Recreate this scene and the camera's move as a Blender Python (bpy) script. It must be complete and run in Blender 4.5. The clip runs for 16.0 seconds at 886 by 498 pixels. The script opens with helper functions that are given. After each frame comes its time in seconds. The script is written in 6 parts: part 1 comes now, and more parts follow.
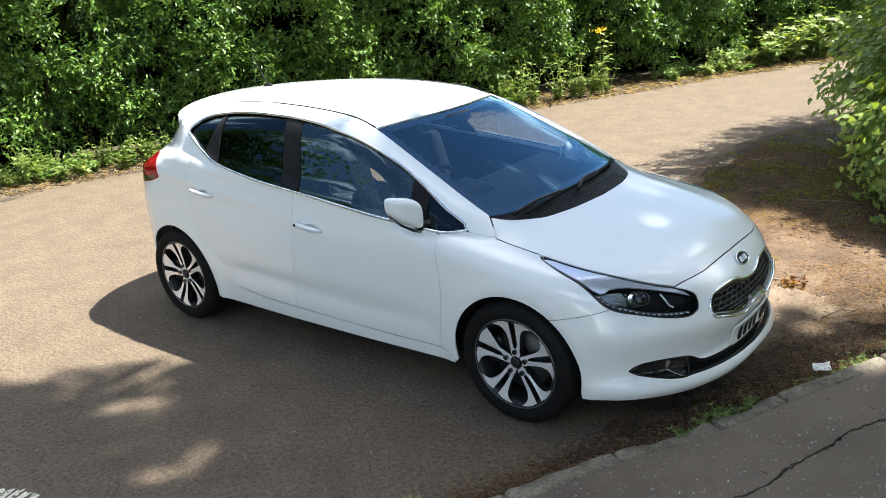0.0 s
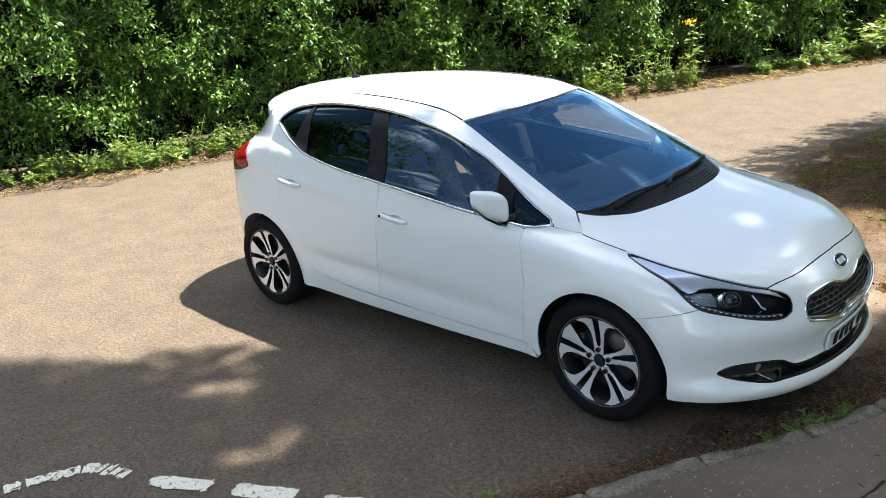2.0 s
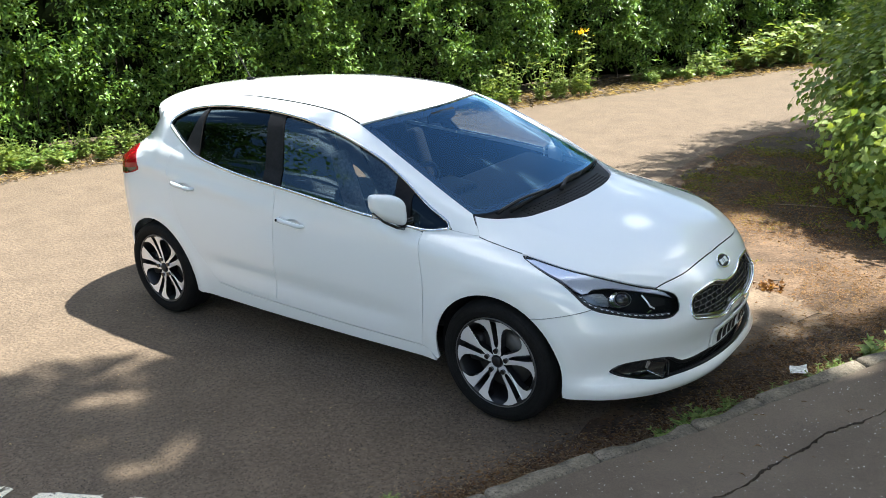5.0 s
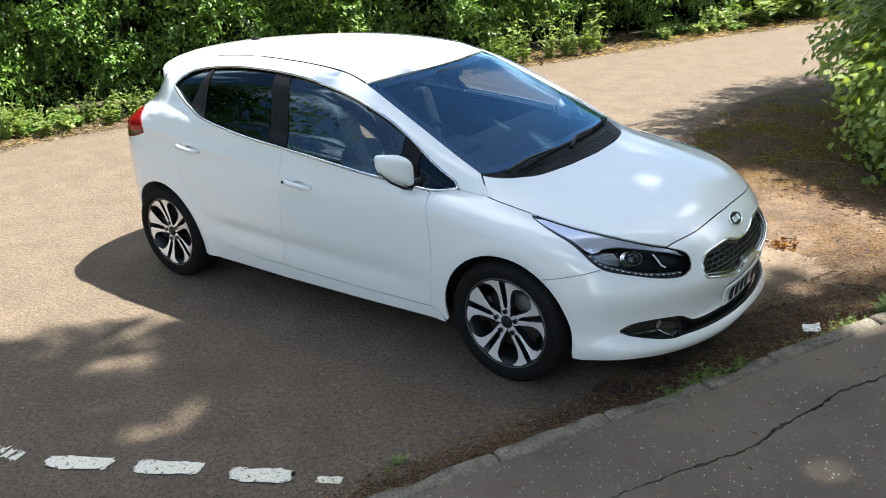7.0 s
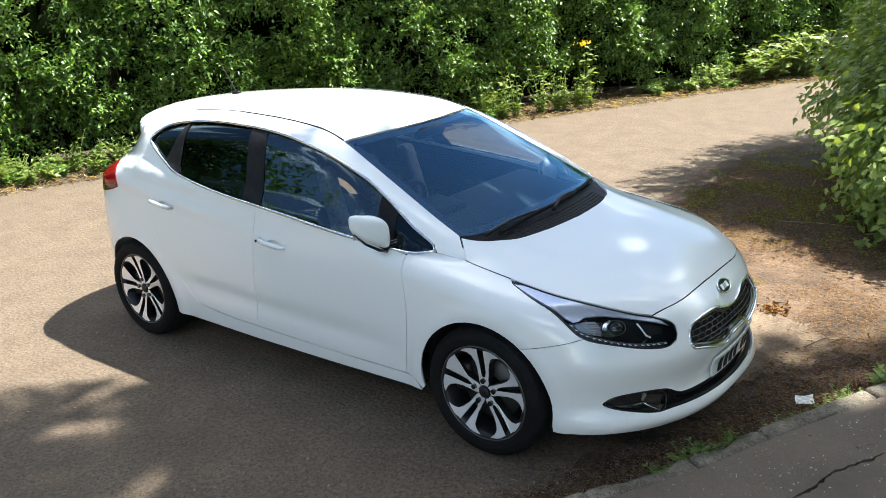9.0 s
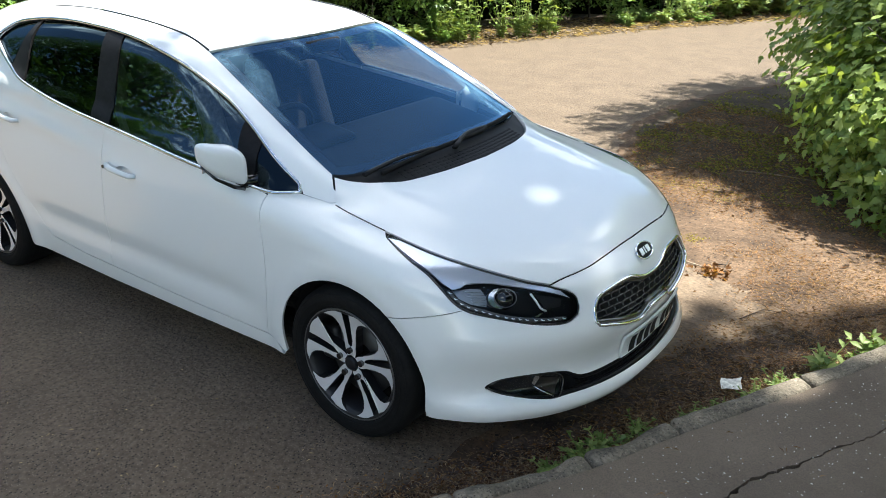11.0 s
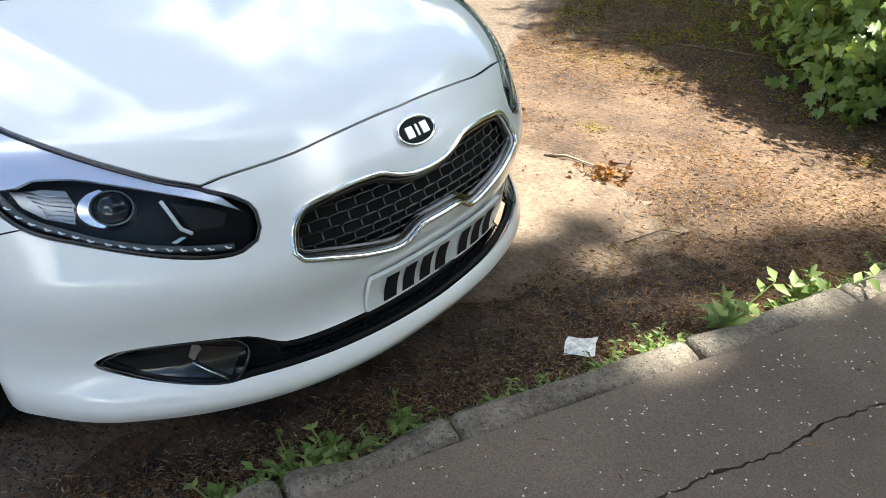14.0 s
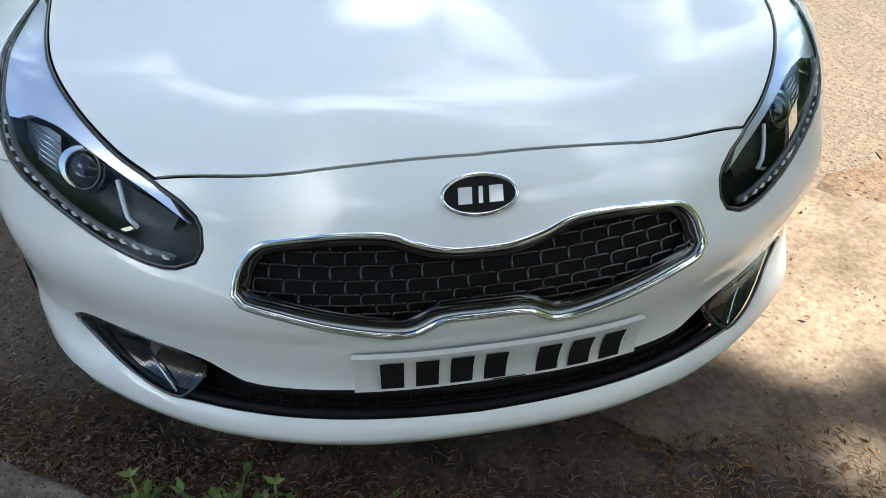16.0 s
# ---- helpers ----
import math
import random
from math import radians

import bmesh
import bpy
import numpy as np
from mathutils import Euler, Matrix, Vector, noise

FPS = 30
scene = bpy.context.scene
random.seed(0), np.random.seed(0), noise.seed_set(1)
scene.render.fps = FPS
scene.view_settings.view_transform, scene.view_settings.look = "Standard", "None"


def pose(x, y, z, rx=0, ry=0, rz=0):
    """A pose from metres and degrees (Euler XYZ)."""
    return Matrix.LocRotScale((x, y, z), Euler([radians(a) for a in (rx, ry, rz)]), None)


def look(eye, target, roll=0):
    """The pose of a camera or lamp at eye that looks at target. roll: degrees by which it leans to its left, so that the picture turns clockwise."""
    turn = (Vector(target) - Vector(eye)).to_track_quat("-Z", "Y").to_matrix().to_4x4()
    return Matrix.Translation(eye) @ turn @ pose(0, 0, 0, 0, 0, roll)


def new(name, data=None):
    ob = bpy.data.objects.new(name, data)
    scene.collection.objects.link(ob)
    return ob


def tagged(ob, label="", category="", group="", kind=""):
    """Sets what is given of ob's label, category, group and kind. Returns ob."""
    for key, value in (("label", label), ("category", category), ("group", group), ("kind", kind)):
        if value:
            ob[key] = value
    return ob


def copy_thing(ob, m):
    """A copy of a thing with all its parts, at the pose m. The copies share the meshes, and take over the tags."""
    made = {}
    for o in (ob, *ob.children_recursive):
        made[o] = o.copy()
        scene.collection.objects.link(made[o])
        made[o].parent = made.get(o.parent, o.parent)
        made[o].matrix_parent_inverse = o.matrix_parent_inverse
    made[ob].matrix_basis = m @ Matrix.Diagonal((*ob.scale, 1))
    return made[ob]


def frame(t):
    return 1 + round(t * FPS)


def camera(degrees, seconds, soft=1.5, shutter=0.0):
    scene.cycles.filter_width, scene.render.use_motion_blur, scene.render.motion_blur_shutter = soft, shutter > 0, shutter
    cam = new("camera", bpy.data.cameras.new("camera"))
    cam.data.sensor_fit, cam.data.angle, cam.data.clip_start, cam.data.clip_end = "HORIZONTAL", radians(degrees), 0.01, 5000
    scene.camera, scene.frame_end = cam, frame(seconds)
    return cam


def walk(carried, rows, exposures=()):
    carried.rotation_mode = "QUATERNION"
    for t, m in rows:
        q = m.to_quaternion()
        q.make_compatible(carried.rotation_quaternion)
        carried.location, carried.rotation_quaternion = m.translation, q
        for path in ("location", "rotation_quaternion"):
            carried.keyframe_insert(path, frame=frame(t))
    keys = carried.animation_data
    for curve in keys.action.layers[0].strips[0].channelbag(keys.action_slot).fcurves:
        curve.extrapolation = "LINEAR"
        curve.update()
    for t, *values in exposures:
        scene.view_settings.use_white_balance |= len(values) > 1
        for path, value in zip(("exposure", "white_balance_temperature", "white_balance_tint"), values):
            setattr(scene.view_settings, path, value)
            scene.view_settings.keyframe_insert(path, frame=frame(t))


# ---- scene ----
cam = camera(55.0, 16.0, 0.8)
PATH = [
    (0, (2.126, -3.893, 2.193), (0.917, -2.438, 1.544), -4.7),
    (0.5, (2.123, -3.893, 2.192), (0.923, -2.436, 1.53), -4.4),
    (1, (2.11, -3.9, 2.199), (0.894, -2.457, 1.538), -4.2),
    (1.5, (2.099, -3.899, 2.193), (0.805, -2.516, 1.549), -4.5),
    (2, (2.091, -3.907, 2.201), (0.749, -2.576, 1.548), -5.1),
    (2.5, (2.103, -3.917, 2.201), (0.796, -2.548, 1.552), -4.7),
    (3, (2.1, -3.9, 2.191), (0.87, -2.459, 1.551), -3.5),
    (3.5, (2.098, -3.9, 2.187), (0.92, -2.413, 1.554), -2.7),
    (4, (2.103, -3.911, 2.193), (0.936, -2.415, 1.561), -2.6),
    (6.5, (2.103, -3.875, 2.176), (0.932, -2.423, 1.453), -4.5),
    (7, (2.088, -3.866, 2.17), (0.916, -2.424, 1.431), -4.1),
    (7.5, (2.071, -3.872, 2.185), (0.898, -2.409, 1.491), -3.6),
    (8, (2.072, -3.841, 2.181), (0.908, -2.338, 1.561), -3.8),
    (8.2, (2.086, -3.828, 2.186), (0.924, -2.32, 1.574), -3.6),
    (10.3, (1.955, -3.172, 2.090), (0.714, -1.774, 1.372), -2.3),
    (10.5, (1.953, -3.091, 2.069), (0.716, -1.701, 1.336), -2.1),
    (11, (1.967, -2.899, 2.016), (0.868, -1.432, 1.221), 0.2),
    (11.5, (1.988, -2.624, 1.982), (0.998, -1.097, 1.152), 1.3),
    (12, (2.003, -2.365, 1.936), (1.055, -0.881, 0.987), 0.8),
    (12.5, (2.025, -2.08, 1.851), (1.069, -0.67, 0.804), -0.2),
    (13, (1.947, -1.928, 1.621), (1.021, -0.46, 0.628), 1.4),
    (13.5, (1.851, -1.719, 1.5), (1.003, -0.212, 0.495), 4.3),
    (14, (1.898, -1.416, 1.439), (0.875, -0.022, 0.433), 1.8),
    (14.5, (1.909, -1.146, 1.425), (0.707, 0.067, 0.384), 2.0),
    (15, (1.813, -0.841, 1.431), (0.477, 0.145, 0.315), 4.7),
    (15.5, (1.853, -0.543, 1.415), (0.342, 0.047, 0.245), 3.2),
    (16, (1.888, -0.272, 1.435), (0.307, 0.03, 0.248), 0.5),
]
walk(cam, [(t, look(eye, target, roll)) for t, eye, target, roll in PATH],
     [(0.0, 1.12, 6500, 6.5), (8.0, 1.12, 6450, 6.5), (10.5, 1.10, 6450, 6.0), (12.0, 1.10, 6500, 6.0), (12.5, 1.12, 6500, 7.5), (13.5, 1.40, 6600, 8.0), (14.5, 1.28, 6550, 7.5), (15.5, 1.06, 6450, 6.0), (16.0, 1.22, 6400, 6.0)])

# ---- sky and sun ----
SUN_WAY = Vector((0.52, 0.57, 1.38)).normalized()
world = bpy.data.worlds.new("sky")
scene.world = world
world.use_nodes = True
wn, wl = world.node_tree.nodes, world.node_tree.links
sky = wn.new("ShaderNodeTexSky")
sky.sky_type, sky.sun_disc = "NISHITA", False
sky.sun_elevation = math.asin(SUN_WAY.z)
sky.sun_rotation = math.atan2(SUN_WAY.x, SUN_WAY.y)
sky.air_density, sky.dust_density, sky.ozone_density = 1.0, 0.6, 2.4
cloud = wn.new("ShaderNodeTexNoise")
cloud.inputs["Scale"].default_value, cloud.inputs["Detail"].default_value, cloud.inputs["Roughness"].default_value = 2.6, 10.0, 0.60
cloud.noise_dimensions, cloud.inputs["W"].default_value = "4D", 3.4
cloud.inputs["Distortion"].default_value = 0.35
cover = wn.new("ShaderNodeValToRGB")
cover.color_ramp.elements[0].position, cover.color_ramp.elements[1].position = 0.520, 0.640
white = wn.new("ShaderNodeMixRGB")
white.inputs["Color2"].default_value = (21.0, 21.2, 21.6, 1)
wl.new(cloud.outputs["Fac"], cover.inputs["Fac"])
wl.new(cover.outputs["Color"], white.inputs["Fac"])
wl.new(sky.outputs["Color"], white.inputs["Color1"])
wl.new(white.outputs["Color"], wn["Background"].inputs["Color"])
wn["Background"].inputs["Strength"].default_value = 0.102
sun = new("sun", bpy.data.lights.new("sun", "SUN"))
sun.data.energy, sun.data.angle, sun.data.color = 7.9, radians(0.75), (1.0, 0.96, 0.90)
sun.matrix_world = look((0, 0, 20), Vector((0, 0, 20)) - SUN_WAY)


# ---- materials ----
def material(name, colour, rough=0.6, metal=0.0, coat=0.0, spec=0.5):
    m = bpy.data.materials.new(name)
    m.use_nodes = True
    b = m.node_tree.nodes["Principled BSDF"]
    b.inputs["Base Color"].default_value = (*colour, 1)
    b.inputs["Roughness"].default_value, b.inputs["Metallic"].default_value = rough, metal
    b.inputs["Coat Weight"].default_value, b.inputs["Coat Roughness"].default_value = coat, 0.03
    b.inputs["Specular IOR Level"].default_value = spec
    return m


def grain(m, low, high, scale, detail=6.0, bump=0.0, fine=60.0, spots=None, rough=None, at=(0.35, 0.65)):
    """Varies a material's colour between two tones at one scale and its relief at a finer one; spots: (colour, scale, cover)."""
    n, l = m.node_tree.nodes, m.node_tree.links
    b = n["Principled BSDF"]
    tex = n.new("ShaderNodeTexCoord")
    noise_a = n.new("ShaderNodeTexNoise")
    noise_a.inputs["Scale"].default_value, noise_a.inputs["Detail"].default_value = scale, detail
    noise_a.inputs["Roughness"].default_value = 0.62
    l.new(tex.outputs["Object"], noise_a.inputs["Vector"])
    ramp = n.new("ShaderNodeValToRGB")
    ramp.color_ramp.elements[0].position, ramp.color_ramp.elements[1].position = at
    ramp.color_ramp.elements[0].color, ramp.color_ramp.elements[1].color = (*low, 1), (*high, 1)
    l.new(noise_a.outputs["Fac"], ramp.inputs["Fac"])
    noise_b = n.new("ShaderNodeTexNoise")
    noise_b.inputs["Scale"].default_value, noise_b.inputs["Detail"].default_value = fine, 4.0
    l.new(tex.outputs["Object"], noise_b.inputs["Vector"])
    fine_ramp = n.new("ShaderNodeMapRange")
    fine_ramp.inputs["From Min"].default_value, fine_ramp.inputs["From Max"].default_value = 0.3, 0.7
    fine_ramp.inputs["To Min"].default_value, fine_ramp.inputs["To Max"].default_value = 0.7, 1.3
    l.new(noise_b.outputs["Fac"], fine_ramp.inputs["Value"])
    mul = n.new("ShaderNodeMixRGB")
    mul.blend_type = "MULTIPLY"
    mul.inputs["Fac"].default_value = 1.0
    l.new(ramp.outputs["Color"], mul.inputs["Color1"])
    l.new(fine_ramp.outputs["Result"], mul.inputs["Color2"])
    out = mul.outputs["Color"]
    for colour, size, cover in spots or ():
        v = n.new("ShaderNodeTexVoronoi")
        v.inputs["Scale"].default_value = size
        l.new(tex.outputs["Object"], v.inputs["Vector"])
        gate = n.new("ShaderNodeMath")
        gate.operation = "LESS_THAN"
        gate.inputs[1].default_value = cover
        l.new(v.outputs["Distance"], gate.inputs[0])
        pick = n.new("ShaderNodeSeparateColor")
        l.new(v.outputs["Color"], pick.inputs["Color"])
        some = n.new("ShaderNodeMath")
        some.operation = "GREATER_THAN"
        some.inputs[1].default_value = 0.55
        l.new(pick.outputs["Red"], some.inputs[0])
        both = n.new("ShaderNodeMath")
        both.operation = "MULTIPLY"
        l.new(gate.outputs[0], both.inputs[0])
        l.new(some.outputs[0], both.inputs[1])
        mix = n.new("ShaderNodeMixRGB")
        mix.inputs["Color2"].default_value = (*colour, 1)
        l.new(both.outputs[0], mix.inputs["Fac"])
        l.new(out, mix.inputs["Color1"])
        out = mix.outputs["Color"]
    l.new(out, b.inputs["Base Color"])
    if bump:
        bp = n.new("ShaderNodeBump")
        bp.inputs["Strength"].default_value, bp.inputs["Distance"].default_value = 1.0, bump
        l.new(noise_b.outputs["Fac"], bp.inputs["Height"])
        l.new(bp.outputs["Normal"], b.inputs["Normal"])
    return m


def leaf_material(name, low, high, gloss=0.45, shine=0.35, through_light=0.30):
    """Leaves, varied from leaf to leaf, that let some light through."""
    m = bpy.data.materials.new(name)
    m.use_nodes = True
    n, l = m.node_tree.nodes, m.node_tree.links
    b = n["Principled BSDF"]
    geo = n.new("ShaderNodeNewGeometry")
    ramp = n.new("ShaderNodeValToRGB")
    ramp.color_ramp.elements[0].color, ramp.color_ramp.elements[1].color = (*low, 1), (*high, 1)
    l.new(geo.outputs["Random Per Island"], ramp.inputs["Fac"])
    l.new(ramp.outputs["Color"], b.inputs["Base Color"])
    b.inputs["Roughness"].default_value, b.inputs["Specular IOR Level"].default_value = gloss, shine
    thin = n.new("ShaderNodeBsdfTranslucent")
    warm = n.new("ShaderNodeMixRGB")
    warm.blend_type, warm.inputs["Fac"].default_value = "MULTIPLY", 1.0
    warm.inputs["Color2"].default_value = (1.6, 1.5, 0.5, 1)
    l.new(ramp.outputs["Color"], warm.inputs["Color1"])
    l.new(warm.outputs["Color"], thin.inputs["Color"])
    mix = n.new("ShaderNodeMixShader")
    mix.inputs["Fac"].default_value = through_light
    l.new(b.outputs[0], mix.inputs[1])
    l.new(thin.outputs[0], mix.inputs[2])
    l.new(mix.outputs[0], n["Material Output"].inputs["Surface"])
    return m


def glass_material(name, tint, rough=0.0, ior=1.52, sheen=(0.62, 0.86, 1.0)):
    m = bpy.data.materials.new(name)
    m.use_nodes = True
    n, l = m.node_tree.nodes, m.node_tree.links
    n.remove(n["Principled BSDF"])
    clear, gloss, mix = n.new("ShaderNodeBsdfTransparent"), n.new("ShaderNodeBsdfGlossy"), n.new("ShaderNodeMixShader")
    clear.inputs["Color"].default_value = (*tint, 1)
    gloss.inputs["Roughness"].default_value = rough
    gloss.inputs["Color"].default_value = (*sheen, 1)
    # gloss by angle, alike from both sides of a thin pane
    facing, power, spread = n.new("ShaderNodeLayerWeight"), n.new("ShaderNodeMath"), n.new("ShaderNodeMapRange")
    facing.inputs["Blend"].default_value = 0.5
    power.operation, power.inputs[1].default_value = "POWER", 4.5
    spread.inputs["To Min"].default_value, spread.inputs["To Max"].default_value = ((ior - 1) / (ior + 1)) ** 2, 0.95
    l.new(facing.outputs["Facing"], power.inputs[0])
    l.new(power.outputs[0], spread.inputs["Value"])
    l.new(spread.outputs["Result"], mix.inputs["Fac"])
    l.new(clear.outputs[0], mix.inputs[1])
    l.new(gloss.outputs[0], mix.inputs[2])
    l.new(mix.outputs[0], n["Material Output"].inputs["Surface"])
    return m


brow_silver = material("satin_silver", (0.80, 0.81, 0.92), 0.22, 0.55, 1.0)
lamp_dark = material("lamp_housing", (0.005, 0.005, 0.006), 0.5, spec=0.25)
bowl_grey = material("lamp_bowl", (0.30, 0.31, 0.32), 0.30, 0.9)
led_band = material("led_band", (0.09, 0.093, 0.097), 0.25, 0.3)
lens_dark = material("dark_lens", (0.008, 0.008, 0.009), 0.06, 0, 0.5)
smoke = material("smoked_plastic", (0.035, 0.027, 0.023), 0.2, 0.2)
paint = material("white_paint", (0.86, 0.88, 0.87), 0.45, 0, 1.0)
paint.node_tree.nodes["Principled BSDF"].inputs["Coat IOR"].default_value = 1.62
chrome = material("chrome", (0.82, 0.83, 0.84), 0.06, 1.0)
black_plastic = grain(material("black_plastic", (0.02, 0.02, 0.022), 0.45, spec=0.14), (0.006, 0.006, 0.0065), (0.012, 0.012, 0.013), 9)
grille_black = material("grille_black", (0.004, 0.004, 0.0045), 0.18, 0, 0.35, spec=0.55)
gloss_black = material("gloss_black", (0.004, 0.004, 0.0045), 0.12, 0, 0.6)
dark_void = material("dark_void", (0.002, 0.002, 0.002), 0.9)
rubber = grain(material("rubber", (0.02, 0.02, 0.02), 0.75, spec=0.2), (0.0045, 0.0045, 0.0047), (0.009, 0.0088, 0.0085), 14, fine=90)
alloy = material("machined_alloy", (0.92, 0.92, 0.93), 0.26, 0.50)
rim_edge = material("rim_edge", (0.16, 0.16, 0.165), 0.3, 0.7)
alloy_dark = material("painted_alloy", (0.018, 0.018, 0.020), 0.4, 0.4)
steel = material("brake_steel", (0.09, 0.088, 0.085), 0.5, 0.8)
cowl_plastic = grain(material("cowl_plastic", (0.02, 0.02, 0.02), 0.55, spec=0.2), (0.005, 0.005, 0.0053), (0.012, 0.012, 0.012), 12, fine=80)
screen_glass = glass_material("windscreen_glass", (0.62, 0.72, 0.80), ior=1.98, sheen=(0.36, 0.70, 1.0))
side_glass = glass_material("side_glass", (0.44, 0.47, 0.46), ior=2.05)
privacy_glass = glass_material("privacy_glass", (0.045, 0.05, 0.05), ior=1.5)
lamp_glass = glass_material("lamp_glass", (0.92, 0.94, 0.95), ior=1.22)
red_lens = material("red_lens", (0.30, 0.002, 0.008), 0.12, 0, 0.0, spec=0.22)
reflector = material("reflector", (0.78, 0.78, 0.80), 0.15, 1.0)
cloth_dark = grain(material("dark_cloth", (0.03, 0.03, 0.033), 0.9), (0.010, 0.010, 0.012), (0.022, 0.022, 0.025), 30)
cloth_light = grain(material("pale_leather", (0.45, 0.44, 0.42), 0.6), (0.30, 0.30, 0.30), (0.42, 0.41, 0.40), 12)
plate_white = material("plate_white", (0.70, 0.71, 0.69), 0.35)
led_white = material("led_white", (0.80, 0.82, 0.84), 0.3)
plate_black = material("plate_black", (0.008, 0.008, 0.008), 0.6, spec=0.2)
asphalt = grain(material("asphalt", (0.1, 0.1, 0.1), 0.92), (0.103, 0.075, 0.050), (0.150, 0.110, 0.074), 3.4, 15, 0.013, 42, [((0.21, 0.165, 0.118), 120, 0.28), ((0.036, 0.027, 0.020), 85, 0.33)], at=(0.30, 0.70))
paving = grain(material("pavement_asphalt", (0.15, 0.13, 0.1), 0.9), (0.104, 0.079, 0.058), (0.168, 0.130, 0.096), 1.3, 10, 0.0025, 230, [((0.07, 0.055, 0.042), 26, 0.08)])
chip_white = leaf_material("pale_chip", (0.42, 0.41, 0.38), (0.76, 0.75, 0.71), 0.8, 0.2, 0.0)
kerb_stone = grain(material("kerb_stone", (0.2, 0.18, 0.14), 0.95), (0.085, 0.072, 0.052), (0.265, 0.225, 0.170), 11, 14, 0.010, 75, [((0.30, 0.26, 0.20), 130, 0.24), ((0.05, 0.042, 0.032), 110, 0.26)], at=(0.30, 0.70))
earth = grain(material("earth", (0.2, 0.15, 0.1), 1.0), (0.048, 0.029, 0.017), (0.165, 0.106, 0.063), 2.4, 12, 0.007, 55, [((0.034, 0.022, 0.014), 30, 0.25), ((0.25, 0.19, 0.13), 60, 0.16), ((0.045, 0.030, 0.019), 85, 0.30)])
bank_earth = grain(material("bank_earth", (0.1, 0.08, 0.05), 1.0), (0.045, 0.033, 0.022), (0.125, 0.092, 0.062), 3.5, 9, 0.006, 40, [((0.03, 0.022, 0.014), 18, 0.3)])
soil = grain(material("ground_soil", (0.1, 0.08, 0.05), 1.0), (0.06, 0.05, 0.03), (0.15, 0.12, 0.07), 1.3, 8, 0.02, 30)
road_paint = grain(material("road_paint", (0.7, 0.68, 0.62), 0.8), (0.12, 0.09, 0.065), (0.84, 0.77, 0.62), 30, 10, 0.0, 140, at=(0.38, 0.45))
pale_twig = grain(material("pale_twig", (0.3, 0.24, 0.17), 0.9), (0.16, 0.12, 0.08), (0.36, 0.29, 0.21), 20, 6, 0.002, 80)
lush_leaf = leaf_material("lush_leaf", (0.13, 0.21, 0.065), (0.34, 0.40, 0.17))
bark = grain(material("bark", (0.1, 0.08, 0.06), 0.95), (0.05, 0.04, 0.03), (0.14, 0.11, 0.085), 7, 8, 0.01, 40)
dead_leaf = leaf_material("dead_leaf", (0.045, 0.027, 0.016), (0.23, 0.140, 0.080), 0.8, 0.1)
needle = leaf_material("dead_needle", (0.090, 0.050, 0.026), (0.36, 0.225, 0.127), 0.8, 0.1)
bark_chip = leaf_material("bark_chip", (0.035, 0.018, 0.010), (0.27, 0.145, 0.075), 0.85, 0.1)
gutter_needle = leaf_material("gutter_needle", (0.055, 0.036, 0.026), (0.38, 0.260, 0.190), 0.8, 0.1)
dark_bark = grain(material("dark_bark", (0.04, 0.03, 0.02), 0.95), (0.018, 0.014, 0.010), (0.05, 0.038, 0.028), 7, 8, 0.006, 40)
straw = leaf_material("straw", (0.085, 0.060, 0.042), (0.48, 0.37, 0.265), 0.8, 0.1)
hedge_leaf = leaf_material("hedge_leaf", (0.024, 0.075, 0.012), (0.205, 0.345, 0.070), 0.40, 0.5, 0.24)
bush_leaf = leaf_material("bush_leaf", (0.105, 0.185, 0.040), (0.330, 0.410, 0.120), 0.40, 0.45, 0.42)
weed_leaf = leaf_material("weed_leaf", (0.11, 0.185, 0.040), (0.30, 0.37, 0.125))
tree_leaf = leaf_material("tree_leaf", (0.04, 0.09, 0.02), (0.09, 0.16, 0.04))
turf = grain(material("turf", (0.06, 0.1, 0.03), 1.0), (0.035, 0.07, 0.015), (0.09, 0.14, 0.03), 3, 9, 0.02, 40)
# brown mossy earth, with part of the bush's shade in its dark tones
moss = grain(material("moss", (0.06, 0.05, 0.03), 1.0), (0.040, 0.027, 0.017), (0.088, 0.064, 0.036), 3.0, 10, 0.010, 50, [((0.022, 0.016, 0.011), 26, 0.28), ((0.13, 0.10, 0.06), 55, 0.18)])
yellow = leaf_material("yellow_petal", (0.75, 0.50, 0.02), (0.85, 0.62, 0.04))
paper_white = grain(material("paper", (0.8, 0.78, 0.7), 0.7), (0.68, 0.66, 0.58), (0.82, 0.81, 0.74), 30)
humus = grain(material("leaf_mould", (0.04, 0.03, 0.02), 1.0), (0.034, 0.023, 0.017), (0.130, 0.091, 0.064), 7, 10, 0.012, 70, [((0.130, 0.088, 0.057), 60, 0.16)])
sand = grain(material("bare_earth", (0.2, 0.16, 0.12), 1.0), (0.098, 0.068, 0.044), (0.200, 0.149, 0.102), 3.2, 11, 0.005, 60, [((0.07, 0.05, 0.035), 34, 0.16)])


# ---- building helpers ----
def mesh_object(name, verts, faces, mat, parent=None, label="", normals=None, smooth=True):
    me = bpy.data.meshes.new(name)
    me.from_pydata([tuple(v) for v in verts], [], [tuple(int(i) for i in f) for f in faces])
    me.materials.append(mat)
    if smooth:
        me.polygons.foreach_set("use_smooth", np.ones(len(me.polygons), bool))
    if normals is not None:
        me.normals_split_custom_set_from_vertices([tuple(v) for v in normals])
    ob = new(name, me)
    ob.parent = parent
    return tagged(ob, label)


